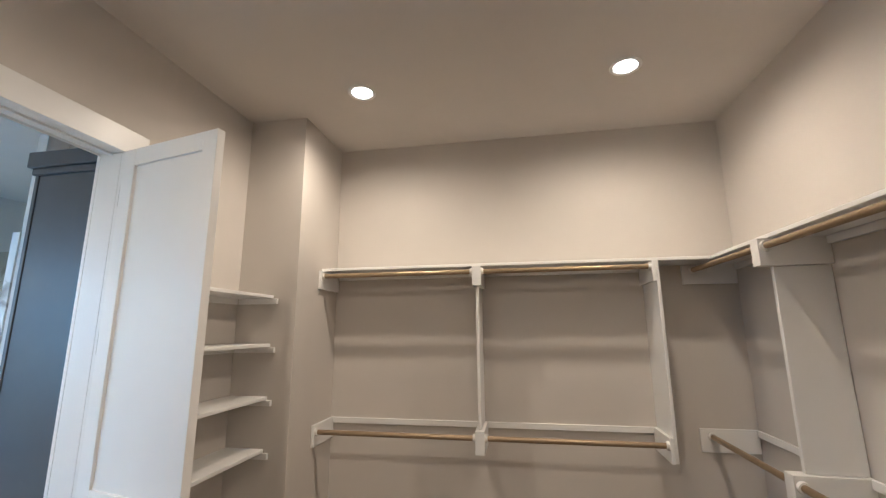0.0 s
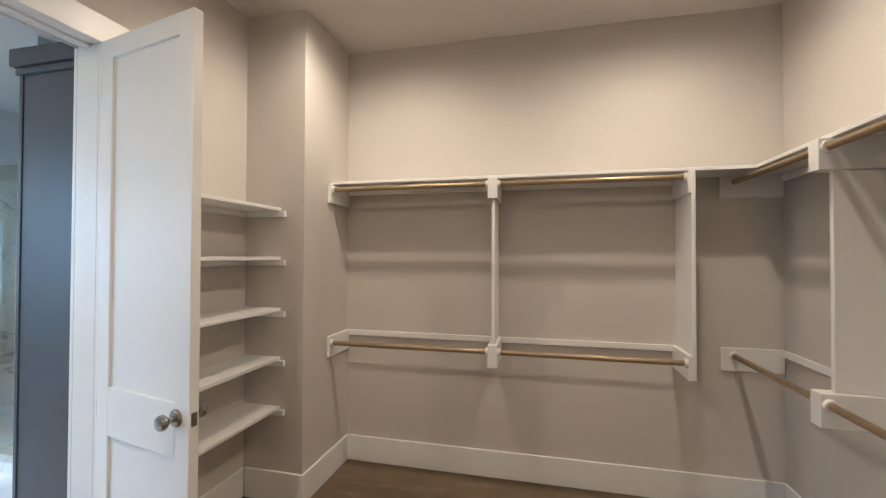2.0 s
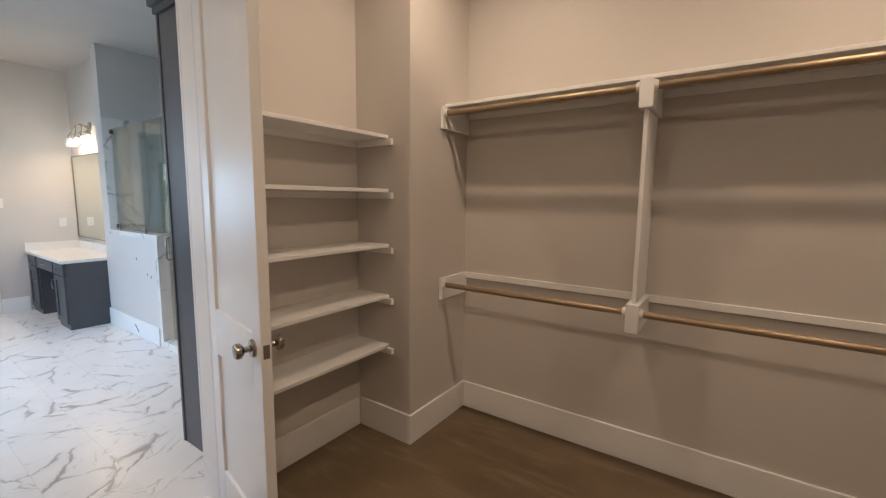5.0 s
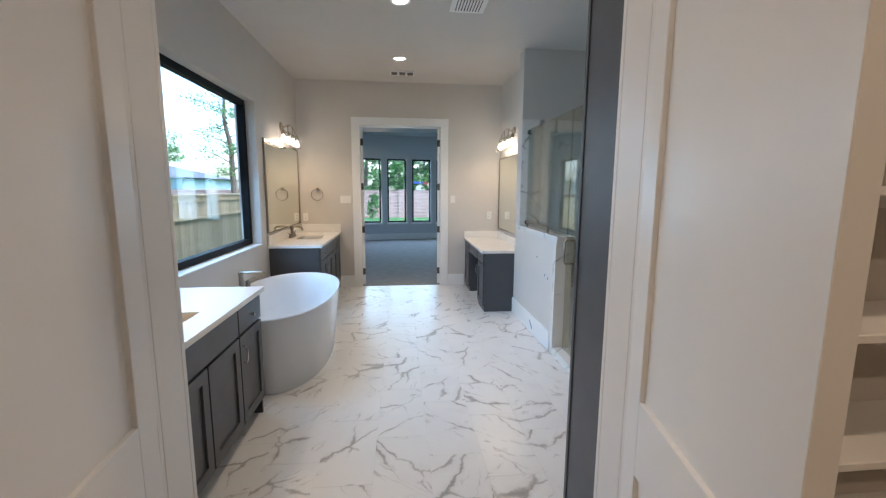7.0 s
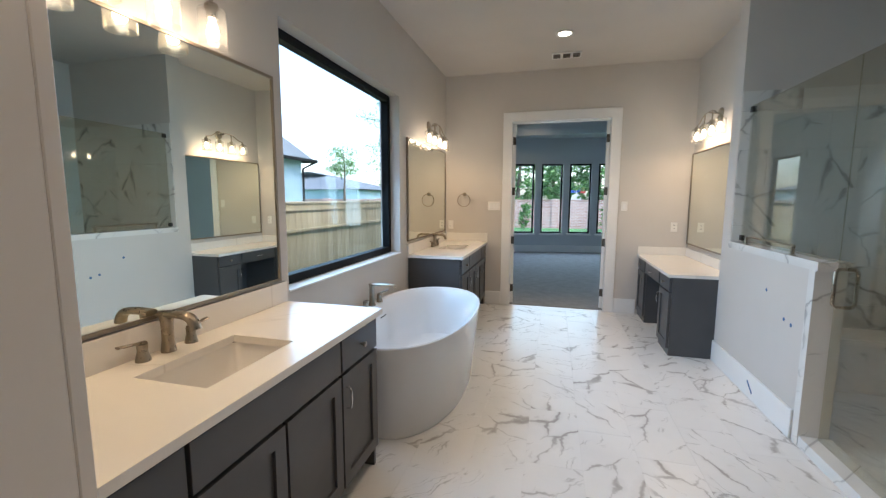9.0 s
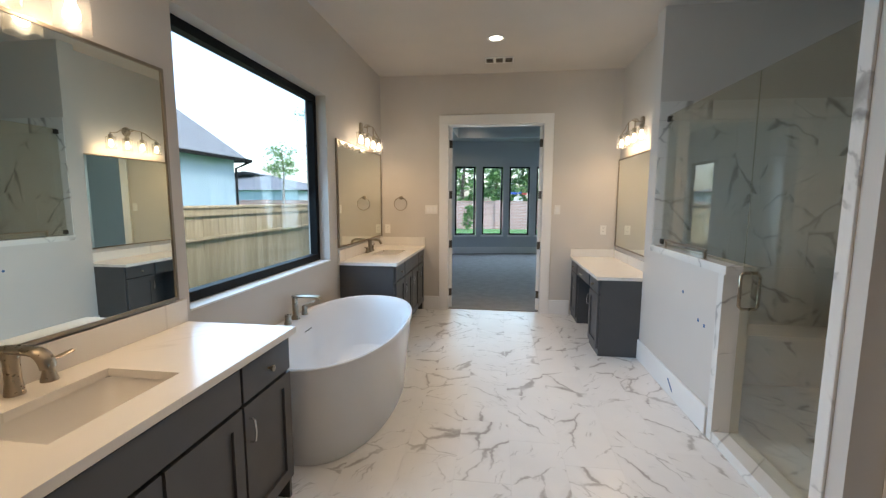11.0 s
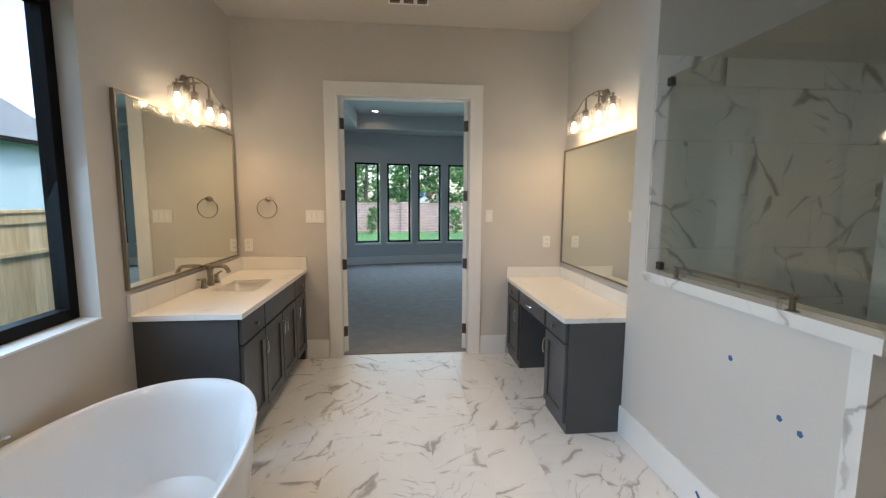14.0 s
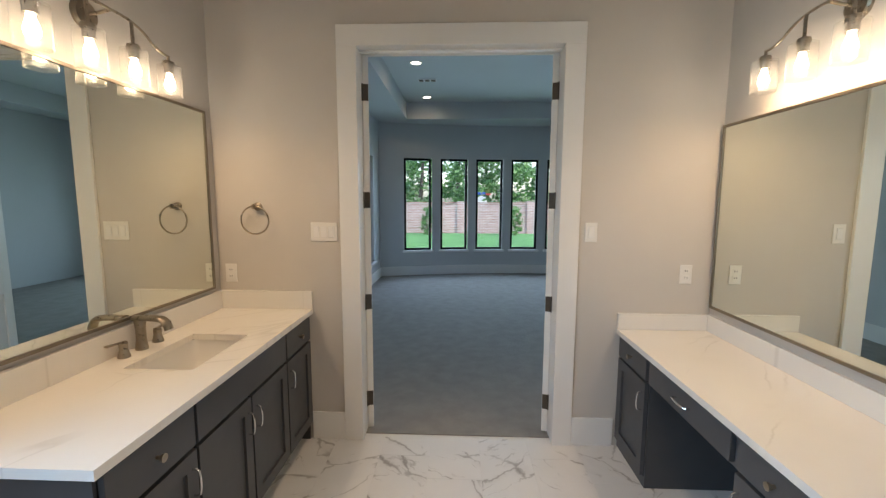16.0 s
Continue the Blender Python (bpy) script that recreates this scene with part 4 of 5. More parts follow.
def bathtub(cx, cy, a, b, h):
    """An oval freestanding tub with a faucet deck along the wall side."""
    t = thing("bathtub", (cx, cy, 0), "white oval freestanding acrylic bathtub by the window", "bathtub")
    n = 72
    bm = bmesh.new()
    rings = []

    def ring(fa, fb, z, dy=0.0, p=1.0, deck=0.0):
        out = []
        for i in range(n):
            an = 2 * math.pi * i / n
            c, s = math.cos(an), math.sin(an)
            y = fb * math.copysign(abs(s) ** 0.88, s)
            x = fa * math.copysign(abs(c) ** 0.88, c)
            if s < 0 and deck:
                y += deck * math.exp(-(x / 0.30) ** 2) * min(1.0, -s * 1.6)
            out.append(bm.verts.new((x, y + dy, z)))
        rings.append(out)

    for f, z in ((0.885, 0.001), (0.895, 0.02), (0.93, 0.25), (0.965, 0.45), (0.99, h - 0.03), (0.998, h - 0.008), (0.994, h - 0.001)):
        ring(a * f, b * (f - (1 - f) * 0.4), z)
    ring(a - 0.006, b - 0.006, h)
    ring(a - 0.014, b - 0.014, h - 0.001, deck=0.070)
    ring(a - 0.026, b - 0.024, h - 0.010, deck=0.080)
    ring(a - 0.048, b - 0.042, h - 0.040, deck=0.086)
    for fa, fb, z, dk in ((0.90, 0.83, h - 0.12, 0.10), (0.84, 0.76, h - 0.28, 0.08), (0.78, 0.68, h - 0.40, 0.05), (0.68, 0.55, h - 0.45, 0.02), (0.40, 0.30, h - 0.46, 0.0)):
        ring(a * fa, b * fb, z, 0.0, 1.0, dk)
    for lo, hi in zip(rings, rings[1:]):
        for i in range(n):
            bm.faces.new((lo[i], lo[(i + 1) % n], hi[(i + 1) % n], hi[i]))
    bm.faces.new(rings[-1])
    bm.faces.new(rings[0][::-1])
    bmesh.ops.recalc_face_normals(bm, faces=bm.faces[:])
    part("shell", bm, TUBWHITE, t, smooth=True, local=True)
    part("overflow_slot", B((-0.05, 0.05, -b + 0.178, -b + 0.1815, h - 0.075, h - 0.068)), DARK, t, "dark overflow slot", local=True)
    part("drain", turned(bmesh.new(), [(0.035, h - 0.459), (0.035, h - 0.452), (0.001, h - 0.450)], (0.0, 0, 0), "z", 24), CHROME, t, smooth=True, local=True)
    f = thing("tub_faucet", (cx, cy - b + 0.07, h), "brushed nickel deck-mounted tub filler with two handles", "faucet")
    x, y, z = cx - 0.02, cy - b + 0.075, h + 0.0005
    part("spout_post", turned(bmesh.new(), [(0.030, 0), (0.029, 0.012), (0.022, 0.03), (0.021, 0.15), (0.022, 0.165)], (x, y, z), "z", 22), NICKEL, f, smooth=True)
    part("spout", tube(bmesh.new(), [(x - 0.012, y - 0.02, z + 0.168), (x + 0.0, y + 0.03, z + 0.172), (x, y + 0.12, z + 0.176), (x, y + 0.185, z + 0.172), (x, y + 0.20, z + 0.155)], 0.02, 14, flat=(0.022, 0.010)), NICKEL, f, smooth=True)
    for s in (-1, 1):
        hb = part("handle_base", turned(bmesh.new(), [(0.026, 0), (0.025, 0.01), (0.020, 0.035), (0.021, 0.068), (0.001, 0.07)], (x + s * 0.13, y + 0.008, z), "z", 20), NICKEL, f, smooth=True)
        part("lever", tube(bmesh.new(), [(x + s * 0.12, y + 0.008, z + 0.072), (x + s * 0.16, y + 0.03, z + 0.08), (x + s * 0.19, y + 0.06, z + 0.088)], 0.01, 10, flat=(0.011, 0.005)), NICKEL, hb, smooth=True)


bathtub(-4.415, 0.082, 0.862, 0.455, 0.600)

# ---- shower ----
cap = structure("pony_cap", [(SX0 + 0.001, -4.20, YP - 0.012, 2.652, 1.046, 1.098)], SLAB, "marble cap on the low shower wall", "trim")
jam = structure("pony_jamb", [(-4.284, -4.225, YP - 0.008, 2.645, 0.001, 1.045)], SLAB, "marble-clad end of the low shower wall", "trim")
structure("shower_jamb", [(SX1 - 0.058, SX1 - 0.001, YP - 0.012, 2.66, 0.001, 2.305), (SX1, SX1 + 0.004, YP - 0.012, YP - 0.001, 0.001, 2.305)], SLAB, "marble-clad jamb of the shower opening", "trim")
structure("shower_curb", [(-4.224, SX1 - 0.056, YP - 0.004, 2.655, 0.001, 0.065)], SLAB, "low marble shower curb", "trim")
fixed = thing("shower_screen", (-4.8, 2.575, 1.1), "fixed clear glass shower panel on the low wall", "shower glass")
part("pane", B((SX0 + 0.003, -4.185, 2.570, 2.580, 1.10, 2.185)), SHOWERGLASS, fixed, "clear greenish glass").visible_shadow = False
for x, z in ((SX0 + 0.02, 2.155), (SX0 + 0.02, 1.13)):
    part("clip", B((x - 0.02, x + 0.025, 2.560, 2.590, z - 0.022, z + 0.022), bevel=0.002), BRONZE, fixed, "small metal glass clip")
sdoor = thing("shower_door", (-3.85, 2.575, 0.06), "clear frameless glass shower door with a D-shaped pull", "shower door")
part("pane", B((-4.180, SX1 - 0.062, 2.570, 2.580, 0.074, 2.185)), SHOWERGLASS, sdoor, "clear greenish glass").visible_shadow = False
for s in (-1, 1):
    yb = 2.575 + s * 0.005
    hx = -4.115
    pts = [(hx, yb, 0.868), (hx, yb + s * 0.03, 0.868), (hx, yb + s * 0.045, 0.884), (hx, yb + s * 0.045, 1.058), (hx, yb + s * 0.03, 1.074), (hx, yb, 1.074)]
    part("pull", tube(bmesh.new(), pts, 0.0095, 12), NICKEL, sdoor, "brushed nickel D pull", smooth=True)
for z in (0.32, 1.95):
    part("hinge", B((SX1 - 0.10, SX1 - 0.0565, 2.556, 2.594, z - 0.045, z + 0.045), bevel=0.003), NICKEL, sdoor, "nickel glass hinge")
bar = thing("towel_bar", (-4.84, 2.512, 1.0985), "brushed nickel square towel bar standing on the marble cap", "towel bar")
part("bar", B((-5.185, -4.493, 2.506, 2.518, 1.152, 1.164), bevel=0.002), NICKEL, bar)
for x in (-5.165, -4.513):
    part("post", B((x - 0.008, x + 0.008, 2.503, 2.521, 1.103, 1.151), bevel=0.002), NICKEL, bar)
    bm = turned(bmesh.new(), [(0.001, 0.0), (0.026, 0.0), (0.026, 0.003), (0.020, 0.006), (0.001, 0.006)], seg=24)
    bmesh.ops.scale(bm, vec=(1.0, 0.8, 1.0), verts=bm.verts[:])
    bmesh.ops.translate(bm, vec=(x, 2.512, 1.0985), verts=bm.verts[:])
    part("post_plate", bm, NICKEL, bar, smooth=True)
bench = thing("shower_bench", (-5.26, 3.3, 0.0), "quartz-topped marble bench along the shower's end wall", "bench")
part("seat", B((SX0 + 0.014, -5.075, 2.645, SN - 0.014, 0.385, 0.425), bevel=0.003), QUARTZ, bench)
part("front", B((SX0 + 0.014, -5.10, 2.645, SN - 0.014, 0.017, 0.3845)), SLAB, bench)
structure("shower_floor", [(SX0 + 0.001, SX1 - 0.001, 2.656, SN - 0.001, -0.0015, 0.014)], GROUT, "bedded shower floor", "floor")
drn = thing("shower_drain", (-4.24, 3.15, 0.02), "square dark shower floor drain", "drain")
part("grate", B((-4.30, -4.18, 3.09, 3.21, 0.0165, 0.0195), bevel=0.001), NICKEL, drn)
for k in range(5):
    part("slot", B((-4.285, -4.195, 3.105 + 0.02 * k, 3.113 + 0.02 * k, 0.0196, 0.0199)), DARK, drn)

# tape on the low wall
TAPE = material("blue_tape", (0.03, 0.11, 0.26), 0.6)
for x, z in ((-4.758, 0.826), (-4.508, 0.688), (-4.424, 0.673)):
    solid("tape_bit", turned(bmesh.new(), [(0.001, 0.0), (0.014, 0.0), (0.012, -0.0015), (0.001, -0.0015)], (x, YP - 0.0005, z), "y", 5), TAPE, "small torn bit of blue tape on the low wall", "tape", "tape bits", place=(x, YP, z))
bmt = box(bmesh.new(), -0.009, 0.009, -0.0008, 0.0, -0.055, 0.055)
bmesh.ops.transform(bmt, matrix=pose(-4.831, YP - 0.0170, 0.088, 0, -52, 0), verts=bmt.verts[:])
solid("tape_strip", bmt, TAPE, "short strip of blue painter's tape", "tape")

# ---- picture window ----


def black_window(name, axis, x0, x1, z0, z1, y, s, label, rail=None, w=0.05, d=0.07, cat="window"):
    """A black framed fixed window in a wall; axis x: it runs along x at depth y."""
    win = thing(name, ((x0 + x1) / 2, y, z0) if axis == "x" else (y, (x0 + x1) / 2, z0), label, cat, kind="structure")

    def put(nm, u0, u1, v0, v1, c, e, mat, lab=""):
        a, b = sorted((v0, v1))
        return part(nm, box(bmesh.new(), *((u0, u1, a, b) if axis == "x" else (a, b, u0, u1)), c, e, bevel=0.0 if mat is GLASS else 0.003), mat, win, lab)

    put("frame_side", x0, x0 + w, y, y - s * d, z0, z1, BLACK)
    put("frame_side", x1 - w, x1, y, y - s * d, z0, z1, BLACK)
    put("frame_head", x0 + w, x1 - w, y, y - s * d, z1 - w, z1, BLACK)
    put("frame_sill", x0 + w, x1 - w, y, y - s * d, z0, z0 + w, BLACK)
    if rail:
        put("meeting_rail", x0 + w, x1 - w, y, y - s * d, rail - 0.025, rail + 0.025, BLACK)
    put("pane", x0 + w, x1 - w, y - s * d * 0.5, y - s * (d * 0.5 + 0.006), z0 + w, z1 - w, GLASS).visible_shadow = False
    return win


black_window("window_bath", "x", WX0 + 0.002, WX1 - 0.002, WZ0 + 0.008, WZ1 - 0.002, -0.478, 1, "large black-framed fixed picture window above the tub", w=0.055)
structure("window_sill_bath", [(WX0 + 0.001, WX1 - 0.001, -0.48, YS + 0.008, WZ0 - 0.004, WZ0 + 0.006)], TRIM, "white painted window sill", "window sill")

# ---- bedroom ----
BX0, BY0, BY1 = -13.38, -0.47, 5.8
APEX_Y, R = 2.7, 9.5


def bay(y):
    return BX0 + R - math.sqrt(R * R - (y - APEX_Y) ** 2)


structure("floor_bedroom", [(-13.6, -7.145, BY0 - 0.15, BY1 + 0.15, -0.1, 0.006)], CARPET, "mottled grey cut-pile carpet", "carpet floor")
structure("wall_bedroom_south", [(a, b, BY0 - 0.15, BY0, c, d) for a, b, _, _, c, d in wall_x(0, 0, -13.6, -7.21, H, [(-12.25, -11.1, 0.40, 2.35)])], DAYLITPAINT, "painted bedroom side wall", "wall")
structure("wall_bedroom_north", [(-13.6, -7.21, BY1, BY1 + 0.15, 0, H)], DAYLITPAINT, "painted bedroom side wall", "wall")
structure("wall_bedroom_east", [(a, b, c, d, e, f) for a, b, c, d, e, f in wall_y(-7.214, -7.2105, BY0, BY1, H, [(DY0 - 0.10, DY1 + 0.10, 0, DH + 0.10)])] + [(-7.212, -7.08, 4.11, BY1 + 0.15, 0, H)], DAYLITPAINT, "painted bedroom wall round the bathroom doorway", "wall")
black_window("window_bedroom_side", "x", -12.248, -11.102, 0.402, 2.348, BY0 - 0.06, 1, "black-framed sash window in the bedroom's side wall", rail=1.35)
structure("window_sill_bedroom_side", [(-12.32, -11.03, BY0 - 0.055, BY0 + 0.05, 0.36, 0.40)], TRIM, "white painted window sill", "window sill")

WINW, WZB, WZT = 0.56, 0.52, 2.39
centres = [0.275 + 0.735 * k for k in range(7)]
edges = sorted({BY0, BY1} | {round(c + s * WINW / 2, 4) for c in centres for s in (-1, 1)} | {round(BY0 + (BY1 - BY0) * k / 24, 4) for k in range(25)})
bm = bmesh.new()
for y0, y1 in zip(edges, edges[1:]):
    mid = (y0 + y1) / 2
    hole = any(abs(mid - c) < WINW / 2 for c in centres)
    for z0, z1 in (((0, WZB), (WZT, H)) if hole else ((0, H),)):
        vs = [bm.verts.new((bay(y) - (0.16 if back else 0), y, z)) for back in (0, 1) for y in (y0, y1) for z in (z0, z1)]
        for f in ((0, 1, 3, 2), (4, 6, 7, 5), (0, 4, 5, 1), (2, 3, 7, 6), (1, 5, 7, 3), (0, 2, 6, 4)):
            bm.faces.new([vs[i] for i in f])
bmesh.ops.remove_doubles(bm, verts=bm.verts[:], dist=0.0005)
bmesh.ops.recalc_face_normals(bm, faces=bm.faces[:])
solid("wall_bedroom_bay", bm, DAYLITPAINT, "curved painted bedroom wall with a row of tall windows", "wall", kind="structure")
first = None
for c in centres:
    turn = math.degrees(math.asin((c - APEX_Y) / R))
    m = pose(bay(c), c, 0, 0, 0, -turn)
    if first is None:
        first = thing("window_bay", (0, 0, 0), "tall narrow black-framed window in the curved bedroom wall", "window", "bay windows", "structure")
        for nm, b in (("frame_side", (-0.09, -0.04, -WINW / 2, -WINW / 2 + 0.042, WZB, WZT)), ("frame_side", (-0.09, -0.04, WINW / 2 - 0.042, WINW / 2, WZB, WZT)), ("frame_head", (-0.09, -0.04, -WINW / 2 + 0.042, WINW / 2 - 0.042, WZT - 0.042, WZT)), ("frame_sill", (-0.09, -0.04, -WINW / 2 + 0.042, WINW / 2 - 0.042, WZB, WZB + 0.042))):
            part(nm, B(b), BLACK, first, local=True)
        part("pane", B((-0.068, -0.062, -WINW / 2 + 0.042, WINW / 2 - 0.042, WZB + 0.042, WZT - 0.042)), GLASS, first, local=True).visible_shadow = False
        part("sill", box(bmesh.new(), -0.04, 0.035, -WINW / 2 - 0.04, WINW / 2 + 0.04, WZB - 0.05, WZB - 0.002, bevel=0.004), TRIM, first, "white painted sill", local=True)
        first.matrix_basis = m
    else:
        copy_thing(first, m)
bm = bmesh.new()
for y0, y1 in zip(edges, edges[1:]):
    vs = [bm.verts.new((bay(y) + x, y, z)) for x in (0.001, 0.018) for y in (y0, y1) for z in (0.007, 0.19)]
    for f in ((0, 1, 3, 2), (4, 6, 7, 5), (0, 4, 5, 1), (2, 3, 7, 6), (1, 5, 7, 3), (0, 2, 6, 4)):
        bm.faces.new([vs[i] for i in f])
bmesh.ops.remove_doubles(bm, verts=bm.verts[:], dist=0.0005)
bmesh.ops.recalc_face_normals(bm, faces=bm.faces[:])
solid("baseboard_bay", bm, TRIM, "tall white baseboard along the curved wall", "baseboard", kind="structure")
structure("baseboard_bedroom", [(-13.0, -7.22, BY0 + 0.001, BY0 + 0.017, 0.007, 0.19)], TRIM, "tall white baseboard", "baseboard")
TX0, TX1, TY0, TY1, TZ = -12.55, -8.1, 0.12, 5.2, 3.36
structure("ceiling_bedroom", [(-13.6, TX0, BY0 - 0.15, BY1 + 0.15, H, TZ), (TX1, -7.21, BY0 - 0.15, BY1 + 0.15, H, TZ), (TX0, TX1, BY0 - 0.15, TY0, H, TZ), (TX0, TX1, TY1, BY1 + 0.15, H, TZ), (-13.6, -7.21, BY0 - 0.15, BY1 + 0.15, TZ, TZ + 0.1)], DAYLITPAINT, "bedroom tray ceiling", "ceiling")
for x in (-10.3, -12.15):
    downlight(x, 0.53, TZ, 1.0)
air_vent(-11.1, 0.62, TZ, 0.14, 0.28, 3, "white slotted ceiling supply vent")

# ---- outside ----
GZ = -0.45
structure("ground", [(-400, 400, -400, 400, GZ - 0.5, GZ)], GRASS, "mown green lawn", "ground")


def fence(y, x0, x1, top):
    f = thing("wood_fence", ((x0 + x1) / 2, y, GZ), "new pale pine privacy fence with a trim board", "fence")
    rng = random.Random(4)
    n = int((x1 - x0) / 0.142)
    meshes = []
    for k in range(5):
        bm = box(bmesh.new(), 0, 0.139, -0.009 - 0.002 * k, 0.009, 0.02, top - GZ - 0.04)
        meshes.append(mesh_from("board", bm, WOOD))
    for i in range(n):
        ob = new("board", meshes[rng.randrange(5)])
        ob.parent = f
        ob.location = (x0 + i * 0.142 - (x0 + x1) / 2, rng.uniform(-0.003, 0.003), rng.uniform(-0.006, 0.006))
    part("cap_board", B((x0, x1, y - 0.05, y + 0.05, top - 0.035, top), bevel=0.004), WOOD, f)
    part("top_trim", B((x0, x1, y + 0.014, y + 0.034, top - 0.13, top - 0.036), bevel=0.002), WOOD, f)
    part("rail", B((x0, x1, y + 0.014, y + 0.05, top - 0.42, top - 0.38), bevel=0.002), WOOD, f)


fence(-2.4, -24, 4, 1.40)


def house(x0, x1, y0, y1, eave, ridge):
    h = thing("neighbour_house", ((x0 + x1) / 2, (y0 + y1) / 2, GZ), "white stucco neighbouring house with a dark hipped shingle roof", "house")
    part("wall", B((x0, x1, y0, y1, GZ, eave)), SKYLITSIDING, h)
    o = 0.45
    bm = bmesh.new()
    d = (y1 - y0) / 2 + o
    v = [bm.verts.new(p) for p in ((x0 - o, y0 - o, eave), (x1 + o, y0 - o, eave), (x1 + o, y1 + o, eave), (x0 - o, y1 + o, eave), (x0 - o + d * 0.9, (y0 + y1) / 2, ridge), (x1 + o - d * 0.9, (y0 + y1) / 2, ridge))]
    for f in ((0, 1, 5, 4), (2, 3, 4, 5), (3, 0, 4), (1, 2, 5), (3, 2, 1, 0)):
        bm.faces.new([v[i] for i in f])
    bmesh.ops.recalc_face_normals(bm, faces=bm.faces[:])
    part("roof", bm, SHINGLE, h)
    part("gutter", B((x0 - o - 0.06, x1 + o, y1 + o - 0.02, y1 + o + 0.08, eave - 0.08, eave + 0.05), (x0 - o - 0.08, x0 - o + 0.02, y0 - o, y1 + o, eave - 0.08, eave + 0.05), bevel=0.01), BLACK, h, "dark gutter")
    part("downpipe", tube(bmesh.new(), [(x0 - o, y1 + o, eave - 0.05), (x0 - 0.05, y1 + 0.06, eave - 0.35), (x0 - 0.05, y1 + 0.06, GZ)], 0.05, 8), BLACK, h, "dark downpipe")


house(-17.9, -4.0, -22.9, -9.77, 3.11, 10.0)


def brick_wall(name, axis, at, a, b, top):
    w = thing(name, ((at, (a + b) / 2, GZ) if axis == "y" else ((a + b) / 2, at, GZ)), "pink brick garden wall with pilasters", "brick wall")

    def put(nm, u0, u1, v0, v1, z0, z1):
        part(nm, B((v0, v1, u0, u1, z0, z1) if axis == "y" else (u0, u1, v0, v1, z0, z1)), BRICK, w)

    put("panel", a, b, at - 0.1, at + 0.1, GZ, top)
    put("coping", a, b, at - 0.14, at + 0.14, top + 0.001, top + 0.07)
    u = a
    while u < b:
        put("pilaster", u - 0.22, u + 0.22, at - 0.18, at + 0.18, GZ, top + 0.12)
        u += 4.2


brick_wall("garden_wall", "y", -30.0, -24, 40, 1.36)


def street_sign(x, y):
    """A road sign seen from behind, with crossed name blades above it."""
    g = thing("street_sign", (x, y, GZ), "grey-backed road sign with blue and red name blades", "street sign")
    part("post", cyl(bmesh.new(), (x, y, GZ), (x, y, 2.15), 0.035, seg=10), CHROME, g)
    part("disc", turned(bmesh.new(), [(0.001, 0.04), (0.36, 0.04), (0.36, 0.05), (0.001, 0.05)], (x, y, 1.50), "x", 8), PLASTIC, g, "pale back of an eight-sided sign")
    part("blade", box(bmesh.new(), x - 0.01, x + 0.01, y - 0.62, y + 0.25, 1.93, 2.10), SIGNBLUE, g, "blue name blade")
    part("blade", box(bmesh.new(), x - 0.35, x + 0.35, y + 0.26, y + 0.60, 1.90, 2.03), SIGNRED, g, "red name blade")


SIGNBLUE = material("sign_blue", (0.03, 0.10, 0.45), 0.5)
SIGNRED = material("sign_red", (0.45, 0.06, 0.05), 0.5)
street_sign(-33.0, 2.62)


def tree(x, y, h, spread, seed, clear=0.35, leaves=900, label="tall leafy tree beyond the garden wall", size=0.3):
    rng = random.Random(seed)
    t = thing("tree", (x, y, GZ), label, "tree", "trees")
    bm = bmesh.new()
    lean = Vector((rng.uniform(-0.05, 0.05), rng.uniform(-0.05, 0.05), 1))
    trunk = [Vector((0, 0, 0)) + lean * (h * 0.9 * k / 6) + Vector((rng.uniform(-0.1, 0.1), rng.uniform(-0.1, 0.1), 0)) * k * 0.25 for k in range(7)]
    for k in range(6):
        cyl(bm, trunk[k], trunk[k + 1], 0.022 * h * (1 - k / 7.5), 0.022 * h * (1 - (k + 1) / 7.5), seg=9)
    tips = []
    for k in range(16):
        f = clear + (0.95 - clear) * (k + 0.5) / 16
        p = trunk[0].lerp(trunk[-1], f)
        an = k * 2.4 + rng.uniform(-0.4, 0.4)
        reach = spread * (1.15 - 0.75 * abs(f - 0.6)) * rng.uniform(0.55, 1.05)
        q = p + Vector((math.cos(an) * reach, math.sin(an) * reach, reach * rng.uniform(0.15, 0.6)))
        cyl(bm, p, q, 0.006 * h * (1.1 - f), 0.012, seg=6)
        tips += [p.lerp(q, 0.55), p.lerp(q, 0.8), q]
    part("trunk", bm, BARK, t, local=True)
    tips += [trunk[-1], trunk[-1] + Vector((0, 0, h * 0.06))]
    verts, faces = [], []
    for i in range(leaves):
        c = rng.choice(tips)
        r = spread * 0.30
        p = c + Vector((rng.gauss(0, r * 0.6), rng.gauss(0, r * 0.6), rng.gauss(0, r * 0.42)))
        u = Vector((rng.uniform(-1, 1), rng.uniform(-1, 1), rng.uniform(-0.7, 0.7))).normalized()
        v = u.cross(Vector((rng.uniform(-1, 1), rng.uniform(-1, 1), rng.uniform(-1, 1)))).normalized()
        s = size * rng.uniform(0.6, 1.4)
        n = len(verts)
        verts += [p - u * s, p - v * s * 0.45 + u * s * 0.1, p + u * s, p + v * s * 0.45 - u * s * 0.1]
        faces.append((n, n + 1, n + 2, n + 3))
    me = bpy.data.meshes.new("crown")
    me.from_pydata([tuple(v) for v in verts], [], faces)
    me.materials.append(LEAF)
    crown = new("crown", me)
    crown.parent = t
    return t


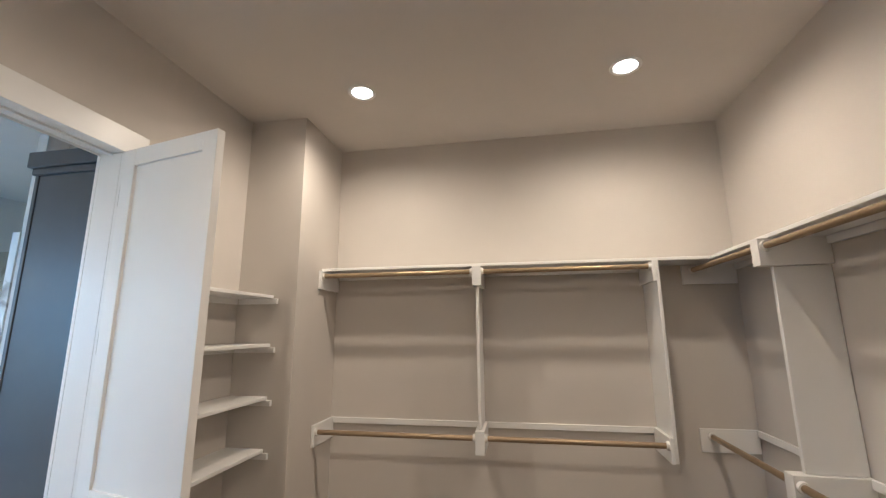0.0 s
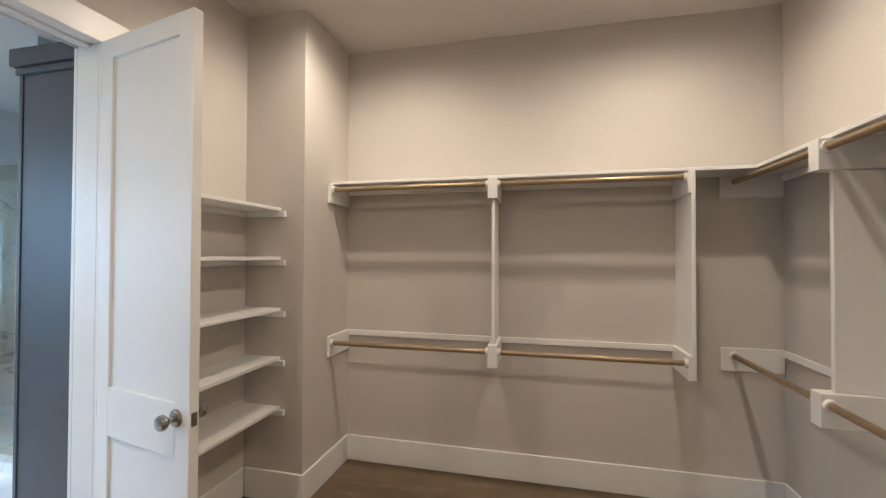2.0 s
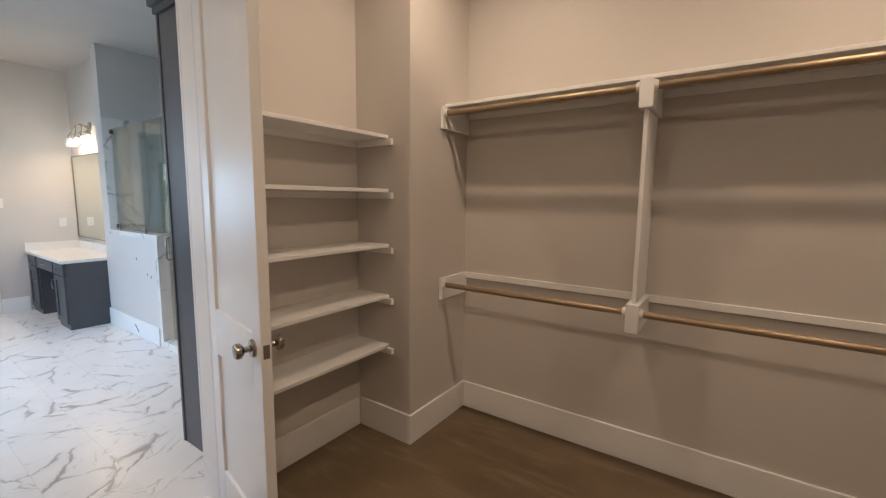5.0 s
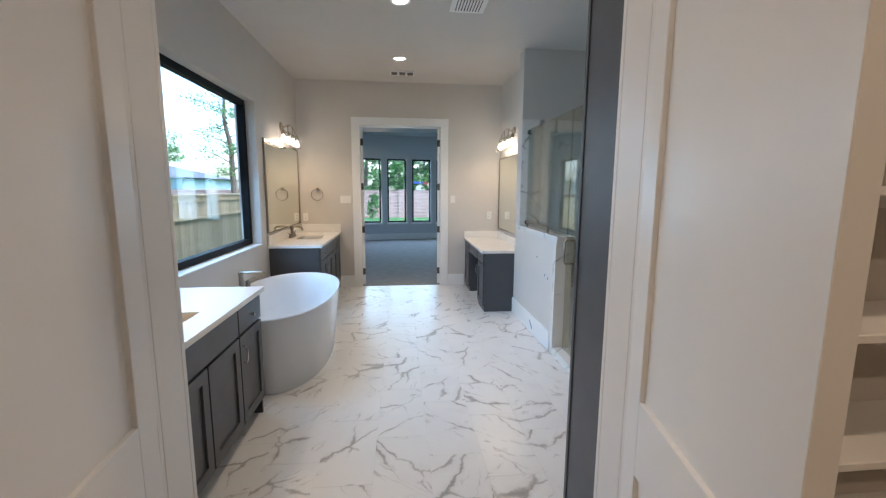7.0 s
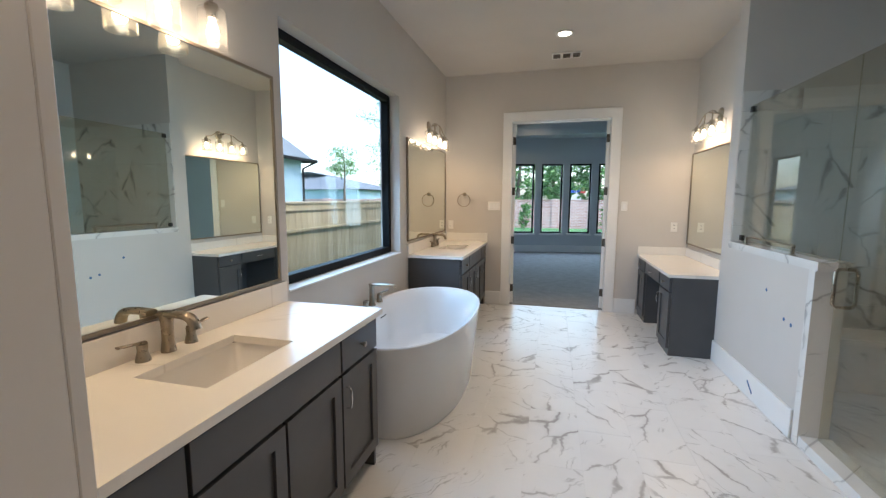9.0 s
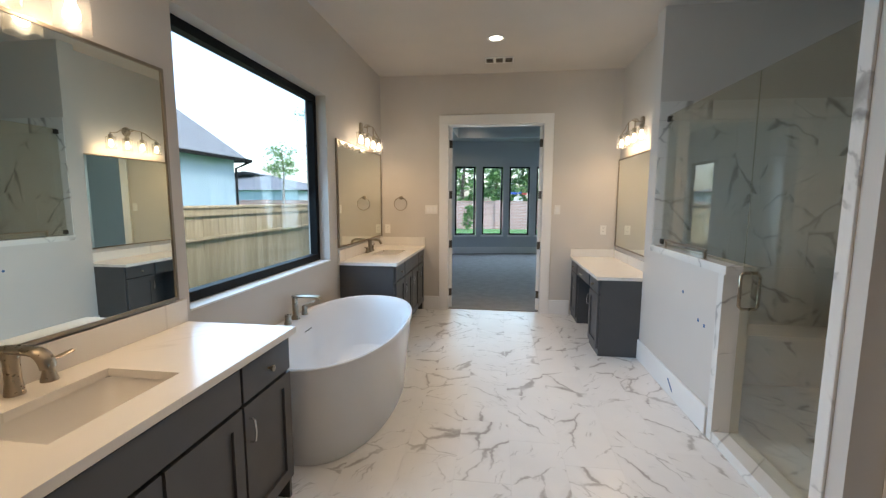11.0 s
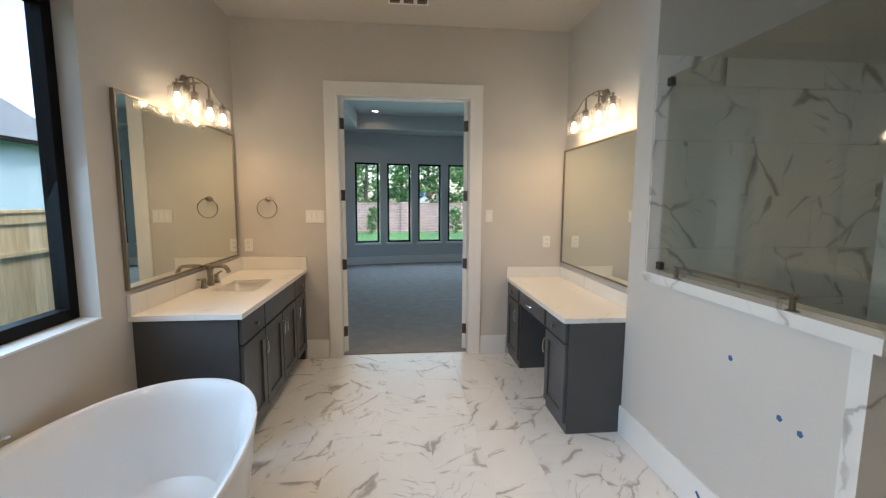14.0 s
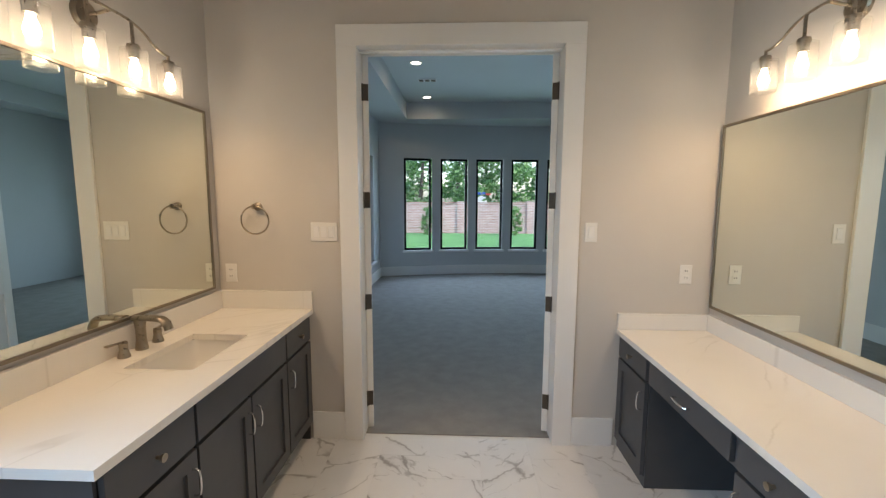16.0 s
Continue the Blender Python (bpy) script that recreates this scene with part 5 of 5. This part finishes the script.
rng = random.Random(11)
for k in range(15):
    tree(-33.5 - rng.uniform(0, 7), -9 + 2.3 * k + rng.uniform(-0.7, 0.7), rng.uniform(6, 10), rng.uniform(1.7, 2.4), 20 + k, 0.15, 1700, size=0.2)
tree(-27.5, -12.8, 5.7, 1.05, 61, 0.62, 2400, "slender tree with a small open crown", 0.065)
tree(-24.0, -7.6, 9.0, 1.5, 62, 0.3, 4200, "slender airy tree beside the fence", 0.06)
for x, y in ((-28.5, -0.75), (-28.5, 4.32)):
    tree(x, y, 1.65, 0.42, int(y * 10) + 90, 0.08, 700, "young garden tree against the brick wall", 0.09)
house(-62, -48, -42, -22, 2.6, 5.2)

# ---- floor tiles ----


def tile_mesh(lx, ly, t=0.0019):
    bm = bmesh.new()
    top = bmesh.ops.create_cube(bm, size=1)["verts"]
    for v in top:
        v.co = Vector((v.co.x * lx, v.co.y * ly, (v.co.z - 0.5) * t))
    ed = [e for e in bm.edges if all(abs(v.co.z) < 1e-6 for v in e.verts)]
    bmesh.ops.bevel(bm, geom=ed, offset=0.0006, segments=1, affect="EDGES")
    return mesh_from("tile", bm, TILE)


def lay_tiles(parent, x0, x1, y0, y1, lx, ly, oy, z, gap=0.0012, ox=0.0, third=1 / 3):
    """Running-bond tiles of lx by ly, cut at the bounds."""
    cache = {}
    rows = range(math.floor((y0 - oy) / ly), math.ceil((y1 - oy) / ly))
    for j in rows:
        ya, yb = max(y0, oy + j * ly), min(y1, oy + (j + 1) * ly)
        if yb - ya < 0.02:
            continue
        shift = ox + (j % 3) * third * lx
        for i in range(math.floor((x0 - shift) / lx), math.ceil((x1 - shift) / lx)):
            xa, xb = max(x0, shift + i * lx), min(x1, shift + (i + 1) * lx)
            if xb - xa < 0.02:
                continue
            key = (round(xb - xa - gap, 3), round(yb - ya - gap, 3))
            if key not in cache:
                cache[key] = tile_mesh(*key)
            ob = new("tile", cache[key])
            ob.parent = parent
            ob.location = Vector(((xa + xb) / 2, (ya + yb) / 2, z)) - base(parent)


lay_tiles(floor, XW - 0.06, XE + 0.07, YS, YP, 0.61, 0.305, 0.955, 0.0)
lay_tiles(floor, XW, -5.60, YP, YN, 0.61, 0.305, 0.955, 0.0)
lay_tiles(floor, XA, XE, YP, YN, 0.61, 0.305, 0.955, 0.0)
lay_tiles(floor, -3.181, -2.49, YN, SN, 0.61, 0.305, 0.955, 0.0)


def clad_wall(name, axis, face, out, a, b, z0, z1, label):
    """Marble wall tiles 0.61 by 0.305 on a shower wall."""
    c = thing(name, ((face, (a + b) / 2, 0) if axis == "y" else ((a + b) / 2, face, 0)), label, "wall tile", kind="structure")
    cache = {}
    row = 0
    z = z0
    while z < z1 - 0.01:
        zt = min(z + 0.305, z1)
        u = a - (row % 3) * 0.2033
        while u < b - 0.005:
            ua, ub = max(a, u), min(b, u + 0.61)
            if ub - ua > 0.015:
                key = (round(ub - ua - 0.002, 3), round(zt - z - 0.002, 3))
                if key not in cache:
                    w, h = key
                    bm = bmesh.new()
                    box(bm, *((0.0, 0.010, -w / 2, w / 2) if axis == "y" else (-w / 2, w / 2, 0.0, 0.010)), -h / 2, h / 2)
                    if out < 0:
                        bmesh.ops.translate(bm, verts=bm.verts[:], vec=(-0.010, 0, 0) if axis == "y" else (0, -0.010, 0))
                    cache[key] = mesh_from("tile", bm, SLAB)
                ob = new("tile", cache[key])
                ob.parent = c
                mid = (ua + ub) / 2
                p = Vector((face + out * 0.002, mid, (z + zt) / 2)) if axis == "y" else Vector((mid, face + out * 0.002, (z + zt) / 2))
                ob.location = p - base(c)
            u += 0.61
        z = zt
        row += 1


TT = 2.30
clad_wall("shower_tiling_end", "y", SX0, 1, YP + 0.002, SN, 0.009, TT, "veined white marble wall tiles in the shower")
clad_wall("shower_tiling_back", "x", SN, -1, SX0 + 0.013, SX1, 0.009, TT, "veined white marble wall tiles in the shower")
clad_wall("shower_tiling_side", "y", SX1, -1, 2.662, SN - 0.013, 0.009, TT, "veined white marble wall tiles in the shower")
clad_wall("shower_tiling_low_wall", "x", 2.63, 1, SX0 + 0.013, -4.285, 0.009, 1.044, "veined white marble wall tiles in the shower")
sf = thing("shower_floor_tiling", (-4.4, 3.3, 0.0), "pale marble shower floor tiles", "floor tile", kind="structure")
lay_tiles(sf, SX0 + 0.013, SX1 - 0.013, 2.657, SN - 0.013, 0.61, 0.305, 2.657, 0.016)
